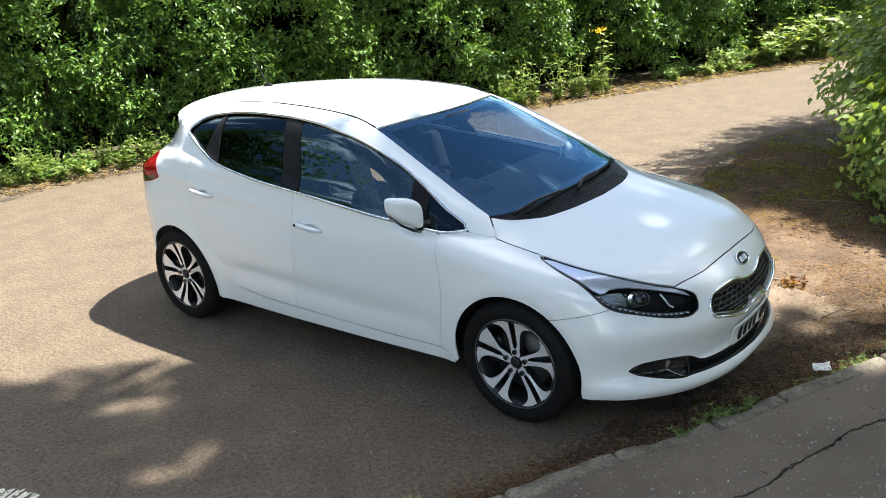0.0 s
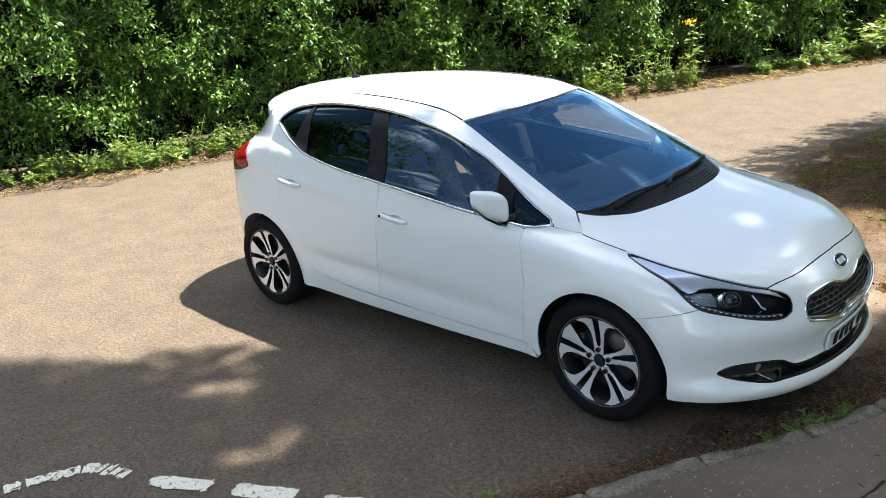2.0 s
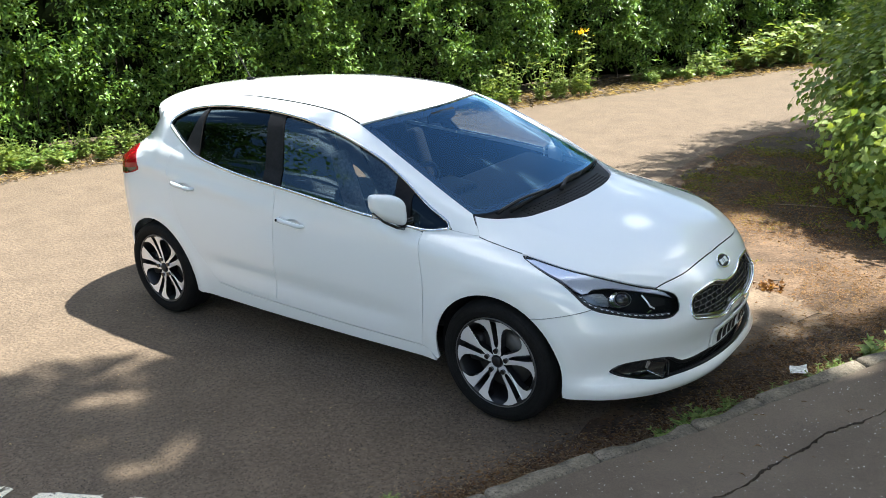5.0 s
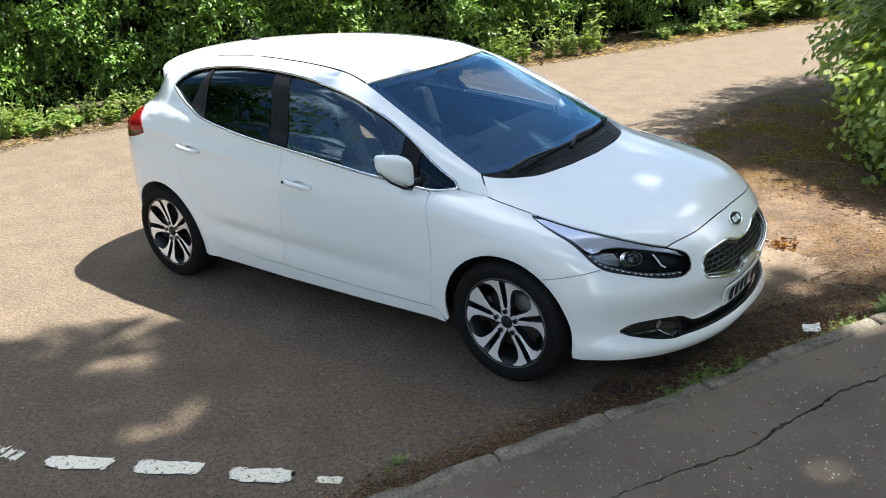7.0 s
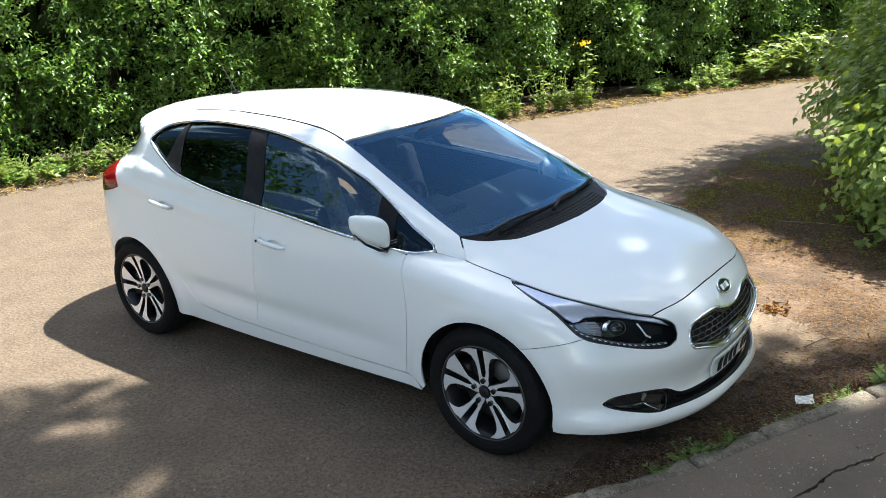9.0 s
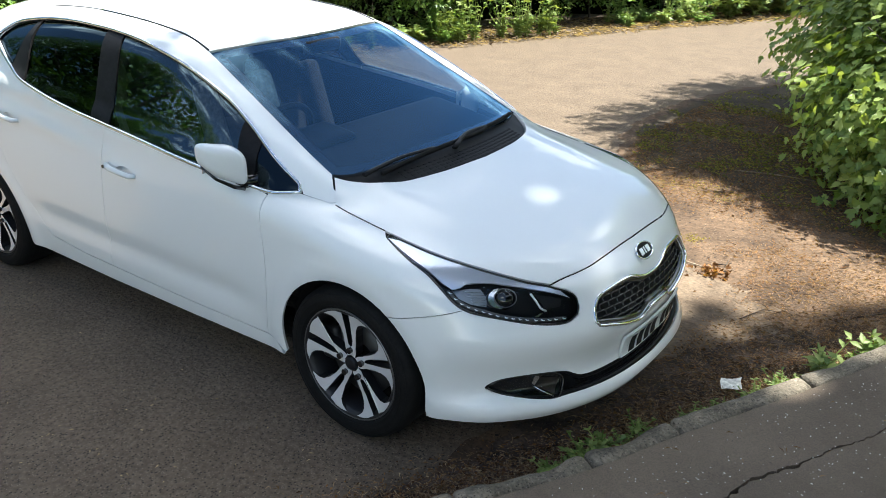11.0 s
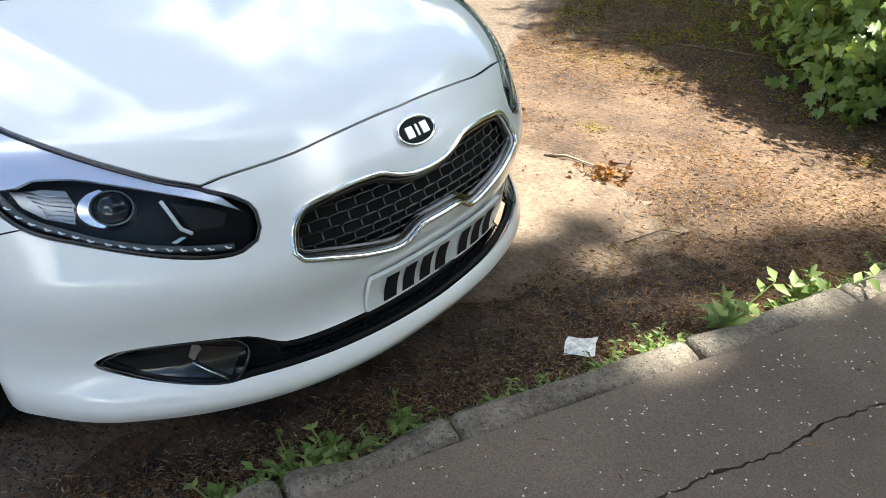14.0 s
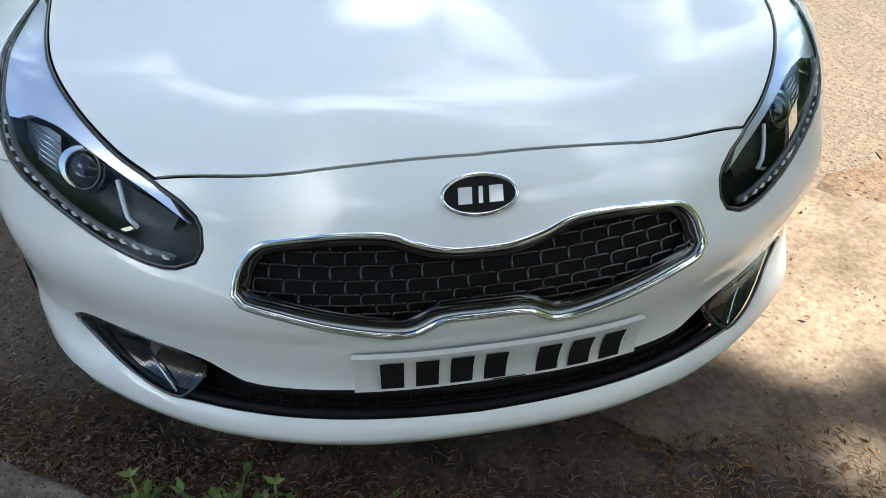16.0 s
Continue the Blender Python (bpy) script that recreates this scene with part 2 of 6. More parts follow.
def part(name, bm, mat, parent, label="", smooth=False):
    """Links a bmesh as one mesh object under a thing or a part."""
    me = bpy.data.meshes.new(name)
    bmesh.ops.recalc_face_normals(bm, faces=bm.faces)
    for f in bm.faces:
        f.smooth = smooth
    bm.to_mesh(me)
    bm.free()
    me.materials.append(mat)
    ob = new(name, me)
    ob.parent = parent
    return tagged(ob, label)


def thing(name, label, category, group="", kind=""):
    ob = new(name)
    ob.empty_display_size = 0.1
    return tagged(ob, label, category, group, kind)


def block(bm, size, at=(0, 0, 0), bevel=0.0, turn=(0, 0, 0), segments=2):
    """Adds a box with rounded edges to bm."""
    made = bmesh.ops.create_cube(bm, size=1)["verts"]
    bmesh.ops.scale(bm, vec=size, verts=made)
    if bevel:
        edges = list({e for v in made for e in v.link_edges})
        made = list({v for f in bmesh.ops.bevel(bm, geom=edges, offset=bevel, segments=segments, affect="EDGES", profile=0.5)["faces"] for v in f.verts} | {v for v in made if v.is_valid})
    bmesh.ops.transform(bm, matrix=pose(*at, *turn), verts=made)
    return bm


def tube(bm, points, radius, sides=8, closed=False, squash=1.0):
    """Adds a round bar along points to bm; radius: one, or one a point."""
    pts = [Vector(p) for p in points]
    radii = radius if isinstance(radius, (list, tuple)) else [radius] * len(pts)
    rings = []
    for i, p in enumerate(pts):
        a = pts[i - 1] if (i or closed) else p
        b = pts[(i + 1) % len(pts)] if (i + 1 < len(pts) or closed) else p
        d = (b - a).normalized()
        u = d.cross(Vector((0, 0, 1)))
        u = u.normalized() if u.length > 1e-3 else Vector((1, 0, 0))
        v = u.cross(d).normalized()
        rings.append([bm.verts.new(p + radii[i] * (u * math.cos(k * math.tau / sides) + v * squash * math.sin(k * math.tau / sides))) for k in range(sides)])
    for i in range(len(rings) - (0 if closed else 1)):
        a, b = rings[i], rings[(i + 1) % len(rings)]
        for k in range(sides):
            bm.faces.new((a[k], a[(k + 1) % sides], b[(k + 1) % sides], b[k]))
    if not closed:
        bm.faces.new(rings[0][::-1]), bm.faces.new(rings[-1])
    return bm


def lathe(bm, profile, sides=48, axis="y", loop=False):
    """Turns a profile of (radius, along) about an axis."""
    rings = []
    for r, h in profile:
        ring = []
        for k in range(sides):
            a = k * math.tau / sides
            ring.append(bm.verts.new((r * math.cos(a), h, r * math.sin(a)) if axis == "y" else (r * math.cos(a), r * math.sin(a), h)))
        rings.append(ring)
    for i in range(len(rings) if loop else len(rings) - 1):
        a, b = rings[i], rings[(i + 1) % len(rings)]
        for k in range(sides):
            bm.faces.new((a[k], a[(k + 1) % sides], b[(k + 1) % sides], b[k]))
    return bm


def spline(points, step=0.02, closed=False):
    """A smooth line through 2D or 3D points, sampled about every step."""
    p = [np.array(q, float) for q in points]
    n = len(p)
    out = []
    for i in range(n if closed else n - 1):
        b, c = p[i], p[(i + 1) % n]
        a = p[i - 1] if (i or closed) else 2 * b - c
        d = p[(i + 2) % n] if (i + 2 < n or closed) else 2 * c - b
        k = max(1, int(np.linalg.norm(c - b) / step))
        for s in np.arange(k) / k:
            out.append(0.5 * (2 * b + (c - a) * s + (2 * a - 5 * b + 4 * c - d) * s**2 + (3 * b - a - 3 * c + d) * s**3))
    if not closed:
        out.append(p[-1])
    return np.array(out)


# ---- shape of the car's body: x ahead of the front axle, y to the car's left, z up ----
def curve(points):
    """A smooth function through (x, value) pairs, flat beyond its ends."""
    xs, ys = np.array(points, float).T
    m = np.gradient(ys, xs)

    def f(x):
        x = np.clip(x, xs[0], xs[-1])
        i = np.clip(np.searchsorted(xs, x) - 1, 0, len(xs) - 2)
        h = xs[i + 1] - xs[i]
        s = (x - xs[i]) / h
        return ((2 * s**3 - 3 * s**2 + 1) * ys[i] + (s**3 - 2 * s**2 + s) * h * m[i]
                + (3 * s**2 - 2 * s**3) * ys[i + 1] + (s**3 - s**2) * h * m[i + 1])
    return f


def smax(a, b, k):
    """The larger of two distances, rounded off over k."""
    h = np.maximum(k - np.abs(a - b), 0) / k
    return np.maximum(a, b) + h * h * k / 4


nose_line = curve([(0.10, 0.71), (0.16, 0.790), (0.21, 0.842), (0.243, 0.868), (0.266, 0.871), (0.288, 0.852), (0.32, 0.820), (0.37, 0.814), (0.43, 0.829), (0.49, 0.849), (0.54, 0.851), (0.60, 0.822), (0.70, 0.775), (0.80, 0.70), (0.95, 0.60)])
nose_sweep = curve([(0.10, 0.36), (0.3, 0.35), (0.6, 0.34), (0.9, 0.36)])
side_line = curve([(0.10, 0.80), (0.20, 0.842), (0.30, 0.862), (0.45, 0.880), (0.62, 0.888), (0.80, 0.882), (0.92, 0.866), (1.05, 0.842), (1.2, 0.80)])
hood_line = curve([(-0.8, 1.035), (-0.4, 0.995), (-0.2, 0.968), (0.0, 0.936), (0.2, 0.900), (0.4, 0.857), (0.6, 0.803), (0.75, 0.752), (0.9, 0.69)])
roof_line = curve([(-3.4, 1.335), (-3.1, 1.376), (-2.8, 1.413), (-2.4, 1.448), (-1.9, 1.471), (-1.5, 1.463), (-1.2, 1.435), (-1.0, 1.405), (-0.6, 1.32)])
belt_line = curve([(-3.4, 1.10), (-2.6, 1.085), (-1.45, 1.0), (-0.4, 0.925), (0.2, 0.88)])


def body_distance(p):
    """Signed distance, roughly, of points from the body's outer skin."""
    x, y, z = p[..., 0], np.abs(p[..., 1]), p[..., 2]
    rear = np.clip((-2.2 - x) / 1.2, 0, 1.2)
    front = np.clip((x + 0.1) / 0.6, 0, 1.5)
    side = side_line(z) - 0.075 * rear**2 - 0.035 * front**2
    # pressed wheel lips and the crease low in the doors
    for hub in (0.0, -2.65):
        r = np.hypot(x - hub, z - 0.315)
        side = side + 0.012 * np.exp(-((r - 0.385) / 0.05) ** 2)
    crease = 0.325 + 0.02 * (-x - 0.5)
    side = side - 0.012 * np.exp(-((z - crease - 0.10) / 0.06) ** 2) * np.clip((-x - 0.45) / 0.2, 0, 1) * np.clip((x + 2.25) / 0.2, 0, 1)
    # shoulder pressed along the rear doors to the tail lamps
    ridge = 0.905 + 0.11 * np.clip((-1.72 - x) / 1.0, -0.5, 1.1)
    side = side + 0.013 * np.exp(-((z - ridge) / 0.042) ** 2) * np.clip((-1.35 - x) / 0.5, 0, 1)
    a = y - side
    nose = nose_line(z) - nose_sweep(z) * (y / 0.8) ** 2.6
    b = (x - nose) * 0.85
    hood = hood_line(x) - 0.085 * (y / 0.75) ** 2.2 + 0.011 * np.exp(-((y - 0.53 + 0.06 * front) / 0.060) ** 2) * np.clip(0.5 - x, 0, 0.6) / 0.6
    c = z - (hood + (belt_line(x) + 0.06 - hood) * np.clip((-0.5 - x) / 0.5, 0, 1))
    tail = -3.41 + 0.34 * (y / 0.8) ** 2.8 + 0.10 * np.clip((z - 0.75) / 0.4, 0, 2) ** 2 + 1.48 * np.clip(z - 1.0, 0, 0.3) + 0.10 * np.clip((0.4 - z) / 0.3, 0, 1) ** 2
    e = (tail - x) * 0.9
    lower = smax(smax(smax(a, c, 0.075), b, 0.09), e, 0.12)
    # cabin
    belt = belt_line(x)
    glass = 0.842 - 0.49 * np.maximum(z - belt, 0) - 0.30 * np.maximum(belt - z, 0) - 0.10 * np.clip(z - belt, 0, 1) ** 2 - 0.05 * rear - 0.10 * np.clip((x + 0.9) / 0.7, 0, 1.2) ** 2
    g = (y - glass) * 0.9
    roof = roof_line(x) - 0.060 * (y / 0.55) ** 2.2
    r = z - roof
    screen = 0.985 - (x + 0.13) * 0.445 - 0.165 * (y / 0.66) ** 2 * 0.5
    s = (z - screen) * 0.9
    hatch = -2.958 - 1.04 * (1.36 - z) + 0.37 * (y / 0.68) ** 3.0 - 0.103 / (1 + np.exp(-(z - 1.317) / 0.008))
    h = (hatch - x) * 0.85
    cabin = np.maximum(smax(smax(smax(r, s, 0.05), g, 0.075), h, 0.05), np.maximum(belt - 0.12 - z, x - 0.1))
    return np.minimum(lower, cabin) - np.maximum(0.04 - np.abs(lower - cabin), 0) ** 2 / 0.16


def body_hit(start, way, reach=4.0, steps=400):
    """Where rays first enter the body (rows of points), and which of them do."""
    start, way = np.atleast_2d(start).astype(float), np.atleast_2d(way).astype(float)
    way = way / np.linalg.norm(way, axis=1, keepdims=True)
    lo, hi = np.zeros(len(way)), np.full(len(way), np.nan)
    for t in np.linspace(0, reach, steps):
        d = body_distance(start + way * t)
        first = (d < 0) & np.isnan(hi)
        hi[first] = t
        lo[np.isnan(hi)] = t
    met = ~np.isnan(hi)
    hi = np.where(met, hi, lo)
    for _ in range(22):
        mid = (lo + hi) / 2
        inside = body_distance(start + way * mid[:, None]) < 0
        hi, lo = np.where(inside, mid, hi), np.where(inside, lo, mid)
    return start + way * hi[:, None], met


def body_normal(p):
    g = np.stack([body_distance(p + e) - body_distance(p - e) for e in np.eye(3) * 0.004], axis=-1)
    return g / np.linalg.norm(g, axis=-1, keepdims=True)


NOSE, TAIL = np.array([-0.35, 0, 0.35]), np.array([-2.6, 0, 0.75])
R2 = math.sqrt(0.5)


def rays(view, uv):
    """Rays onto the body through points of a flat drawing of it: side (x, z), top (x, y), slant (x, (y+z)/sqrt 2), nose and tail (degrees round and up)."""
    uv = np.asarray(uv, float)
    u, v, o = uv[:, 0], uv[:, 1], np.zeros(len(uv))
    if view == "side":
        return np.stack([u, o - 1.4, v], 1), np.tile([0, 1.0, 0], (len(uv), 1))
    if view == "top":
        return np.stack([u, v, o + 2.0], 1), np.tile([0, 0, -1.0], (len(uv), 1))
    if view == "slant":
        out = np.array([0, -R2, R2])
        return np.stack([u, v * R2, v * R2], 1) + out * 1.8, np.tile(-out, (len(uv), 1))
    c, sign = (NOSE, 1) if view == "nose" else (TAIL, -1)
    a, b = np.radians(u), np.radians(v)
    d = np.stack([sign * np.cos(a) * np.cos(b), np.sin(a) * np.cos(b), np.sin(b)], 1)
    return c + d * 1.9, -d


def on_body(view, uv):
    return body_hit(*rays(view, uv), reach=3.0, steps=120)[0]


def drawn(view, p):
    """The inverse of on_body: where points of the skin lie in a drawing."""
    p = np.asarray(p, float)
    if view == "side":
        return p[:, [0, 2]]
    if view == "top":
        return p[:, [0, 1]]
    if view == "slant":
        return np.stack([p[:, 0], (p[:, 1] + p[:, 2]) * R2], 1)
    c, sign = (NOSE, 1) if view == "nose" else (TAIL, -1)
    d = p - c
    return np.degrees(np.stack([np.arctan2(d[:, 1], sign * d[:, 0]), np.arctan2(d[:, 2], np.hypot(d[:, 0], d[:, 1]))], 1))


def moved(points, a, b):
    return drawn(b, on_body(a, points))


def inside(p, poly):
    x, y = p[:, 0][:, None], p[:, 1][:, None]
    x1, y1 = poly[:, 0], poly[:, 1]
    x2, y2 = np.roll(x1, -1), np.roll(y1, -1)
    with np.errstate(divide="ignore", invalid="ignore"):
        cross = ((y1 > y) != (y2 > y)) & (x < (x2 - x1) * (y - y1) / (y2 - y1) + x1)
    return cross.sum(1) % 2 == 1


def inset(poly, by):
    """Moves a closed outline inwards."""
    a, b = np.roll(poly, 1, 0), np.roll(poly, -1, 0)
    t = b - a
    t = t / np.maximum(np.linalg.norm(t, axis=1, keepdims=True), 1e-9)
    area = np.sum(poly[:, 0] * b[:, 1] - b[:, 0] * poly[:, 1])
    n = np.stack([-t[:, 1], t[:, 0]], 1) * (1 if area > 0 else -1)
    return poly + n * by


def resampled(poly, step):
    out = []
    for a, b in zip(poly, np.roll(poly, -1, 0)):
        k = max(1, int(np.linalg.norm(b - a) / step))
        out += [a + (b - a) * i / k for i in range(k)]
    keep = [out[0]]
    for p in out[1:]:
        if np.linalg.norm(p - keep[-1]) > step * 0.15:
            keep.append(p)
    return np.array(keep)


def panel(name, outline, view, mat, parent, label="", offset=0.0, spacing=0.035, gap=0.0015, rim=0.012, holes=(), twin=False):
    """A pressed panel: the part of the body's skin inside an outline, with turned-in edges. twin: makes its mirror image too."""
    unit = 57.3 / 1.15 if view in ("nose", "tail") else 1.0
    spacing, gap = spacing * unit, gap * unit
    loops = [resampled(inset(resampled(np.asarray(outline, float), spacing * 0.5), gap), spacing * 0.5)]
    loops += [resampled(np.asarray(h, float), spacing * 0.4) for h in holes]
    lo, hi = loops[0].min(0), loops[0].max(0)
    gx, gy = np.meshgrid(np.arange(lo[0], hi[0], spacing), np.arange(lo[1], hi[1], spacing))
    gx = gx + (np.arange(len(gx)) % 2)[:, None] * spacing / 2
    grid = np.stack([gx.ravel(), gy.ravel()], 1)
    keep = inside(grid, loops[0])
    for h in loops[1:]:
        keep &= ~inside(grid, h)
    grid = grid[keep]
    rimpts = np.concatenate(loops)
    if len(grid):
        near = np.min(np.linalg.norm(grid[:, None] - rimpts[None], axis=2), 1)
        grid = grid[near > spacing * 0.55]
    pts = np.concatenate([rimpts, grid]) if len(grid) else rimpts
    edges, at = [], 0
    for h in loops:
        edges += [(at + i, at + (i + 1) % len(h)) for i in range(len(h))]
        at += len(h)
    from mathutils.geometry import delaunay_2d_cdt
    v2, _, tris, *_ = delaunay_2d_cdt([Vector(p) for p in pts], edges, [], 0, 1e-7)
    v2 = np.array([tuple(v) for v in v2])
    tris = np.array([t for t in tris if len(t) == 3])
    mid = v2[tris].mean(1)
    ok = inside(mid, loops[0])
    for h in loops[1:]:
        ok &= ~inside(mid, h)
    tris = tris[ok]
    p = on_body(view, v2)
    n = body_normal(p)
    p = p + n * offset
    a, b, c = p[tris[:, 0]], p[tris[:, 1]], p[tris[:, 2]]
    flip = np.sum(np.cross(b - a, c - a) * n[tris[:, 0]], 1) < 0
    tris[flip] = tris[flip][:, ::-1]
    count = {}
    for t in tris:
        for i in range(3):
            e = (int(t[i]), int(t[(i + 1) % 3]))
            count[e] = 1
    border = [e for e in count if (e[1], e[0]) not in count]
    ids = sorted({i for e in border for i in e})
    base = len(p)
    place = {i: base + k for k, i in enumerate(ids)}
    low = {i: base + len(ids) + k for k, i in enumerate(ids)}
    out = np.zeros((len(ids), 3))
    for i, j in border:
        side = np.cross(p[j] - p[i], n[i])
        side /= max(np.linalg.norm(side), 1e-9)
        out[place[i] - base] += side
        out[place[j] - base] += side
    out /= np.maximum(np.linalg.norm(out, axis=1, keepdims=True), 1e-9)
    verts = np.concatenate([p, p[ids], p[ids] - n[ids] * rim])
    norms = np.concatenate([n, out, out])
    faces = [tuple(t) for t in tris] + [(place[j], place[i], low[i], low[j]) for i, j in border]
    made = mesh_object(name, verts, faces, mat, parent, label, norms)
    if twin:
        flipv = np.array([1, -1, 1])
        mesh_object(name, verts * flipv, [f[::-1] for f in faces], mat, parent, label, norms * flipv)
    return made


def strip(name, line, view, mat, parent, width=0.012, offset=0.004, label="", closed=False, twin=False, squash=0.6):
    """A bar that follows the skin along a drawn line."""
    p = on_body(view, line)
    p = p + body_normal(p) * offset
    for sign in ((1, -1) if twin else (1,)):
        part(name, tube(bmesh.new(), p * np.array([1, sign, 1]), width / 2, 8, closed), mat, parent, label, True)


# ---- outlines of the car's right half ----
arch = lambda hub, r, a, b, k=24: np.array([(hub + r * math.cos(math.radians(t)), 0.315 + r * math.sin(math.radians(t))) for t in np.linspace(a, b, k)])
SEAM_B = spline([(-1.451, 1.018), (-1.478, 0.82), (-1.505, 0.58), (-1.548, 0.305)])
SEAM_A = spline([(-0.456, 0.300), (-0.425, 0.48), (-0.412, 0.67), (-0.442, 0.896)])
SEAM_C = spline([(-2.352, 1.188), (-2.437, 1.06), (-2.430, 0.90), (-2.382, 0.732), (-2.255, 0.547), (-2.130, 0.400), (-2.06, 0.335)])
DOOR_LOW = spline([(-2.06, 0.335), (-1.80, 0.310), (-1.548, 0.303), (-0.98, 0.294), (-0.456, 0.298)])
DLO_LOW = spline([(-0.312, 0.917), (-0.446, 0.903), (-0.700, 0.938), (-1.095, 0.981), (-1.453, 1.016), (-1.680, 1.037), (-1.920, 1.068), (-2.160, 1.112), (-2.295, 1.160), (-2.425, 1.222), (-2.496, 1.266)])
DLO_TOP = spline([(-2.496, 1.266), (-2.490, 1.288), (-2.445, 1.322), (-2.37, 1.354), (-2.20, 1.377), (-2.0, 1.387), (-1.80, 1.385), (-1.58, 1.374), (-1.339, 1.346), (-1.069, 1.289), (-0.824, 1.201), (-0.635, 1.109), (-0.452, 1.005), (-0.330, 0.940), (-0.312, 0.917)])
FENDER_TOP = [(-0.312, 0.917), (-0.171, 0.890), (0.076, 0.844)]
HOOD_SIDE = spline([(-0.165, -0.730), (0.077, -0.729), (0.249, -0.718), (0.374, -0.693), (0.488, -0.642), (0.587, -0.575), (0.652, -0.512)])
HOOD_FRONT = spline([(0.652, -0.512), (0.699, -0.351), (0.714, -0.217), (0.720, 0.0)])
HOOD_REAR = spline([(0.022, 0.0), (0.012, -0.14), (-0.008, -0.275), (-0.058, -0.44), (-0.115, -0.532), (-0.191, -0.605), (-0.250, -0.645)])
SCREEN_SIDE = spline([(-0.262, -0.640), (-0.422, -0.626), (-0.662, -0.596), (-0.909, -0.565), (-1.047, -0.545)])
SCREEN_TOP = spline([(-1.047, -0.545), (-0.994, -0.362), (-0.955, -0.16), (-0.945, 0.0)])
SCREEN_LOW = spline([(-0.125, 0.0), (-0.135, -0.2), (-0.165, -0.42), (-0.215, -0.57), (-0.262, -0.640)])
DITCH = spline([(-1.067, -0.540), (-1.182, -0.526), (-1.365, -0.513), (-1.624, -0.499), (-1.80, -0.486), (-2.04, -0.464), (-2.32, -0.452), (-2.6, -0.448), (-2.91, -0.445)])
HOOD_END = HOOD_SIDE[HOOD_SIDE[:, 0] > 0.08]
LAMP_TOP = np.concatenate([moved(HOOD_END, "top", "nose"), spline([(-26.3, 17.2), (-24.3, 16.4), (-22.9, 15.5)], 1)])
LAMP_LOW = spline([(-22.3, 14.6), (-22.2, 13.0), (-22.8, 11.8), (-24.4, 11.1), (-26.9, 11.0), (-31.6, 11.8), (-37.5, 13.4), (-42.6, 14.9), (-45.2, 16.5), (-47.5, 19.1), (-50.0, 21.7), (-53.9, 24.5), (-59.8, 29.4)], 1)
GRILLE_TOP = spline([(-19.6, 9.9), (-19.2, 12.0), (-17.9, 13.6), (-15.8, 14.2), (-11.4, 14.7), (-7.6, 14.6), (-5.2, 13.8), (-2.5, 13.2), (0, 13.1)], 0.6)
GRILLE_LOW = spline([(0, 7.7), (-2.7, 7.7), (-4.0, 7.4), (-5.4, 6.5), (-7.2, 6.3), (-11.6, 7.2), (-16.0, 8.4), (-18.9, 9.1), (-19.6, 9.9)], 0.6)
INTAKE = spline([(0, -1.3), (-10.8, -1.1), (-19.4, -1.0), (-21.8, -0.4), (-24.5, 1.0), (-29.0, 1.7), (-34.0, 1.9), (-37.6, 1.5), (-39.8, 0.2), (-38.4, -0.9), (-34.6, -2.0), (-28.3, -3.0), (-24.0, -2.9), (-12.2, -2.9), (0, -3.1)], 0.8)
BUMPER_LOW = spline([(-50.2, -7.3), (-40, -6.6), (-30, -6.9), (-22.7, -6.7), (-12, -6.3), (0, -6.1)], 1)


def whole(half, view):
    """A half outline, from middle to middle, with its mirror image."""
    other = half[::-1] * np.array([1, -1] if view == "top" else [-1, 1])
    return np.concatenate([half, other[1:-1]])


# ---- the parked car ----
car = thing("hatchback_car", "white five-door hatchback with chrome trim, parked by the kerb", "car")
# hood
hood_half = np.concatenate([HOOD_FRONT[::-1], HOOD_SIDE[::-1][1:], HOOD_REAR[::-1]])
panel("hood", whole(hood_half, "top"), "top", paint, car, "white painted hood", spacing=0.04, gap=0.003)
strip("hood_gap", HOOD_SIDE[HOOD_SIDE[:, 0] < 0.10], "top", gloss_black, car, 0.006, -0.0005, "dark gap beside the hood", twin=True)
panel("wing_backing", np.array([(-0.30, -0.672), (-0.30, -0.745), (-0.05, -0.745), (-0.05, -0.71), (-0.16, -0.69)]), "top", paint, car, "", offset=-0.005, rim=0.001, twin=True)
# front bumper
hood_nose = moved(HOOD_FRONT[::-1], "top", "nose")
arch_front = moved(arch(0, 0.352, -12, 53, 12)[::-1], "side", "nose")
lamp_turn = int(np.argmax(LAMP_LOW[:, 0] < -42.8))
wing_seam = spline([LAMP_LOW[lamp_turn], (-47.0, 14.75), (-51.2, 14.1), arch_front[0]], 0.7)
bumper_half = np.concatenate([hood_nose, LAMP_TOP[len(HOOD_END):], LAMP_LOW[:lamp_turn], wing_seam, arch_front[1:], BUMPER_LOW])
grille_hole = whole(np.concatenate([GRILLE_TOP[::-1], GRILLE_LOW[::-1][1:]]), "nose")
intake_hole = whole(INTAKE, "nose")
bumper = panel("front_bumper", whole(bumper_half, "nose"), "nose", paint, car, "white painted bumper", spacing=0.03, holes=[inset(grille_hole, 0.15), inset(intake_hole, 0.0)], rim=0.010)
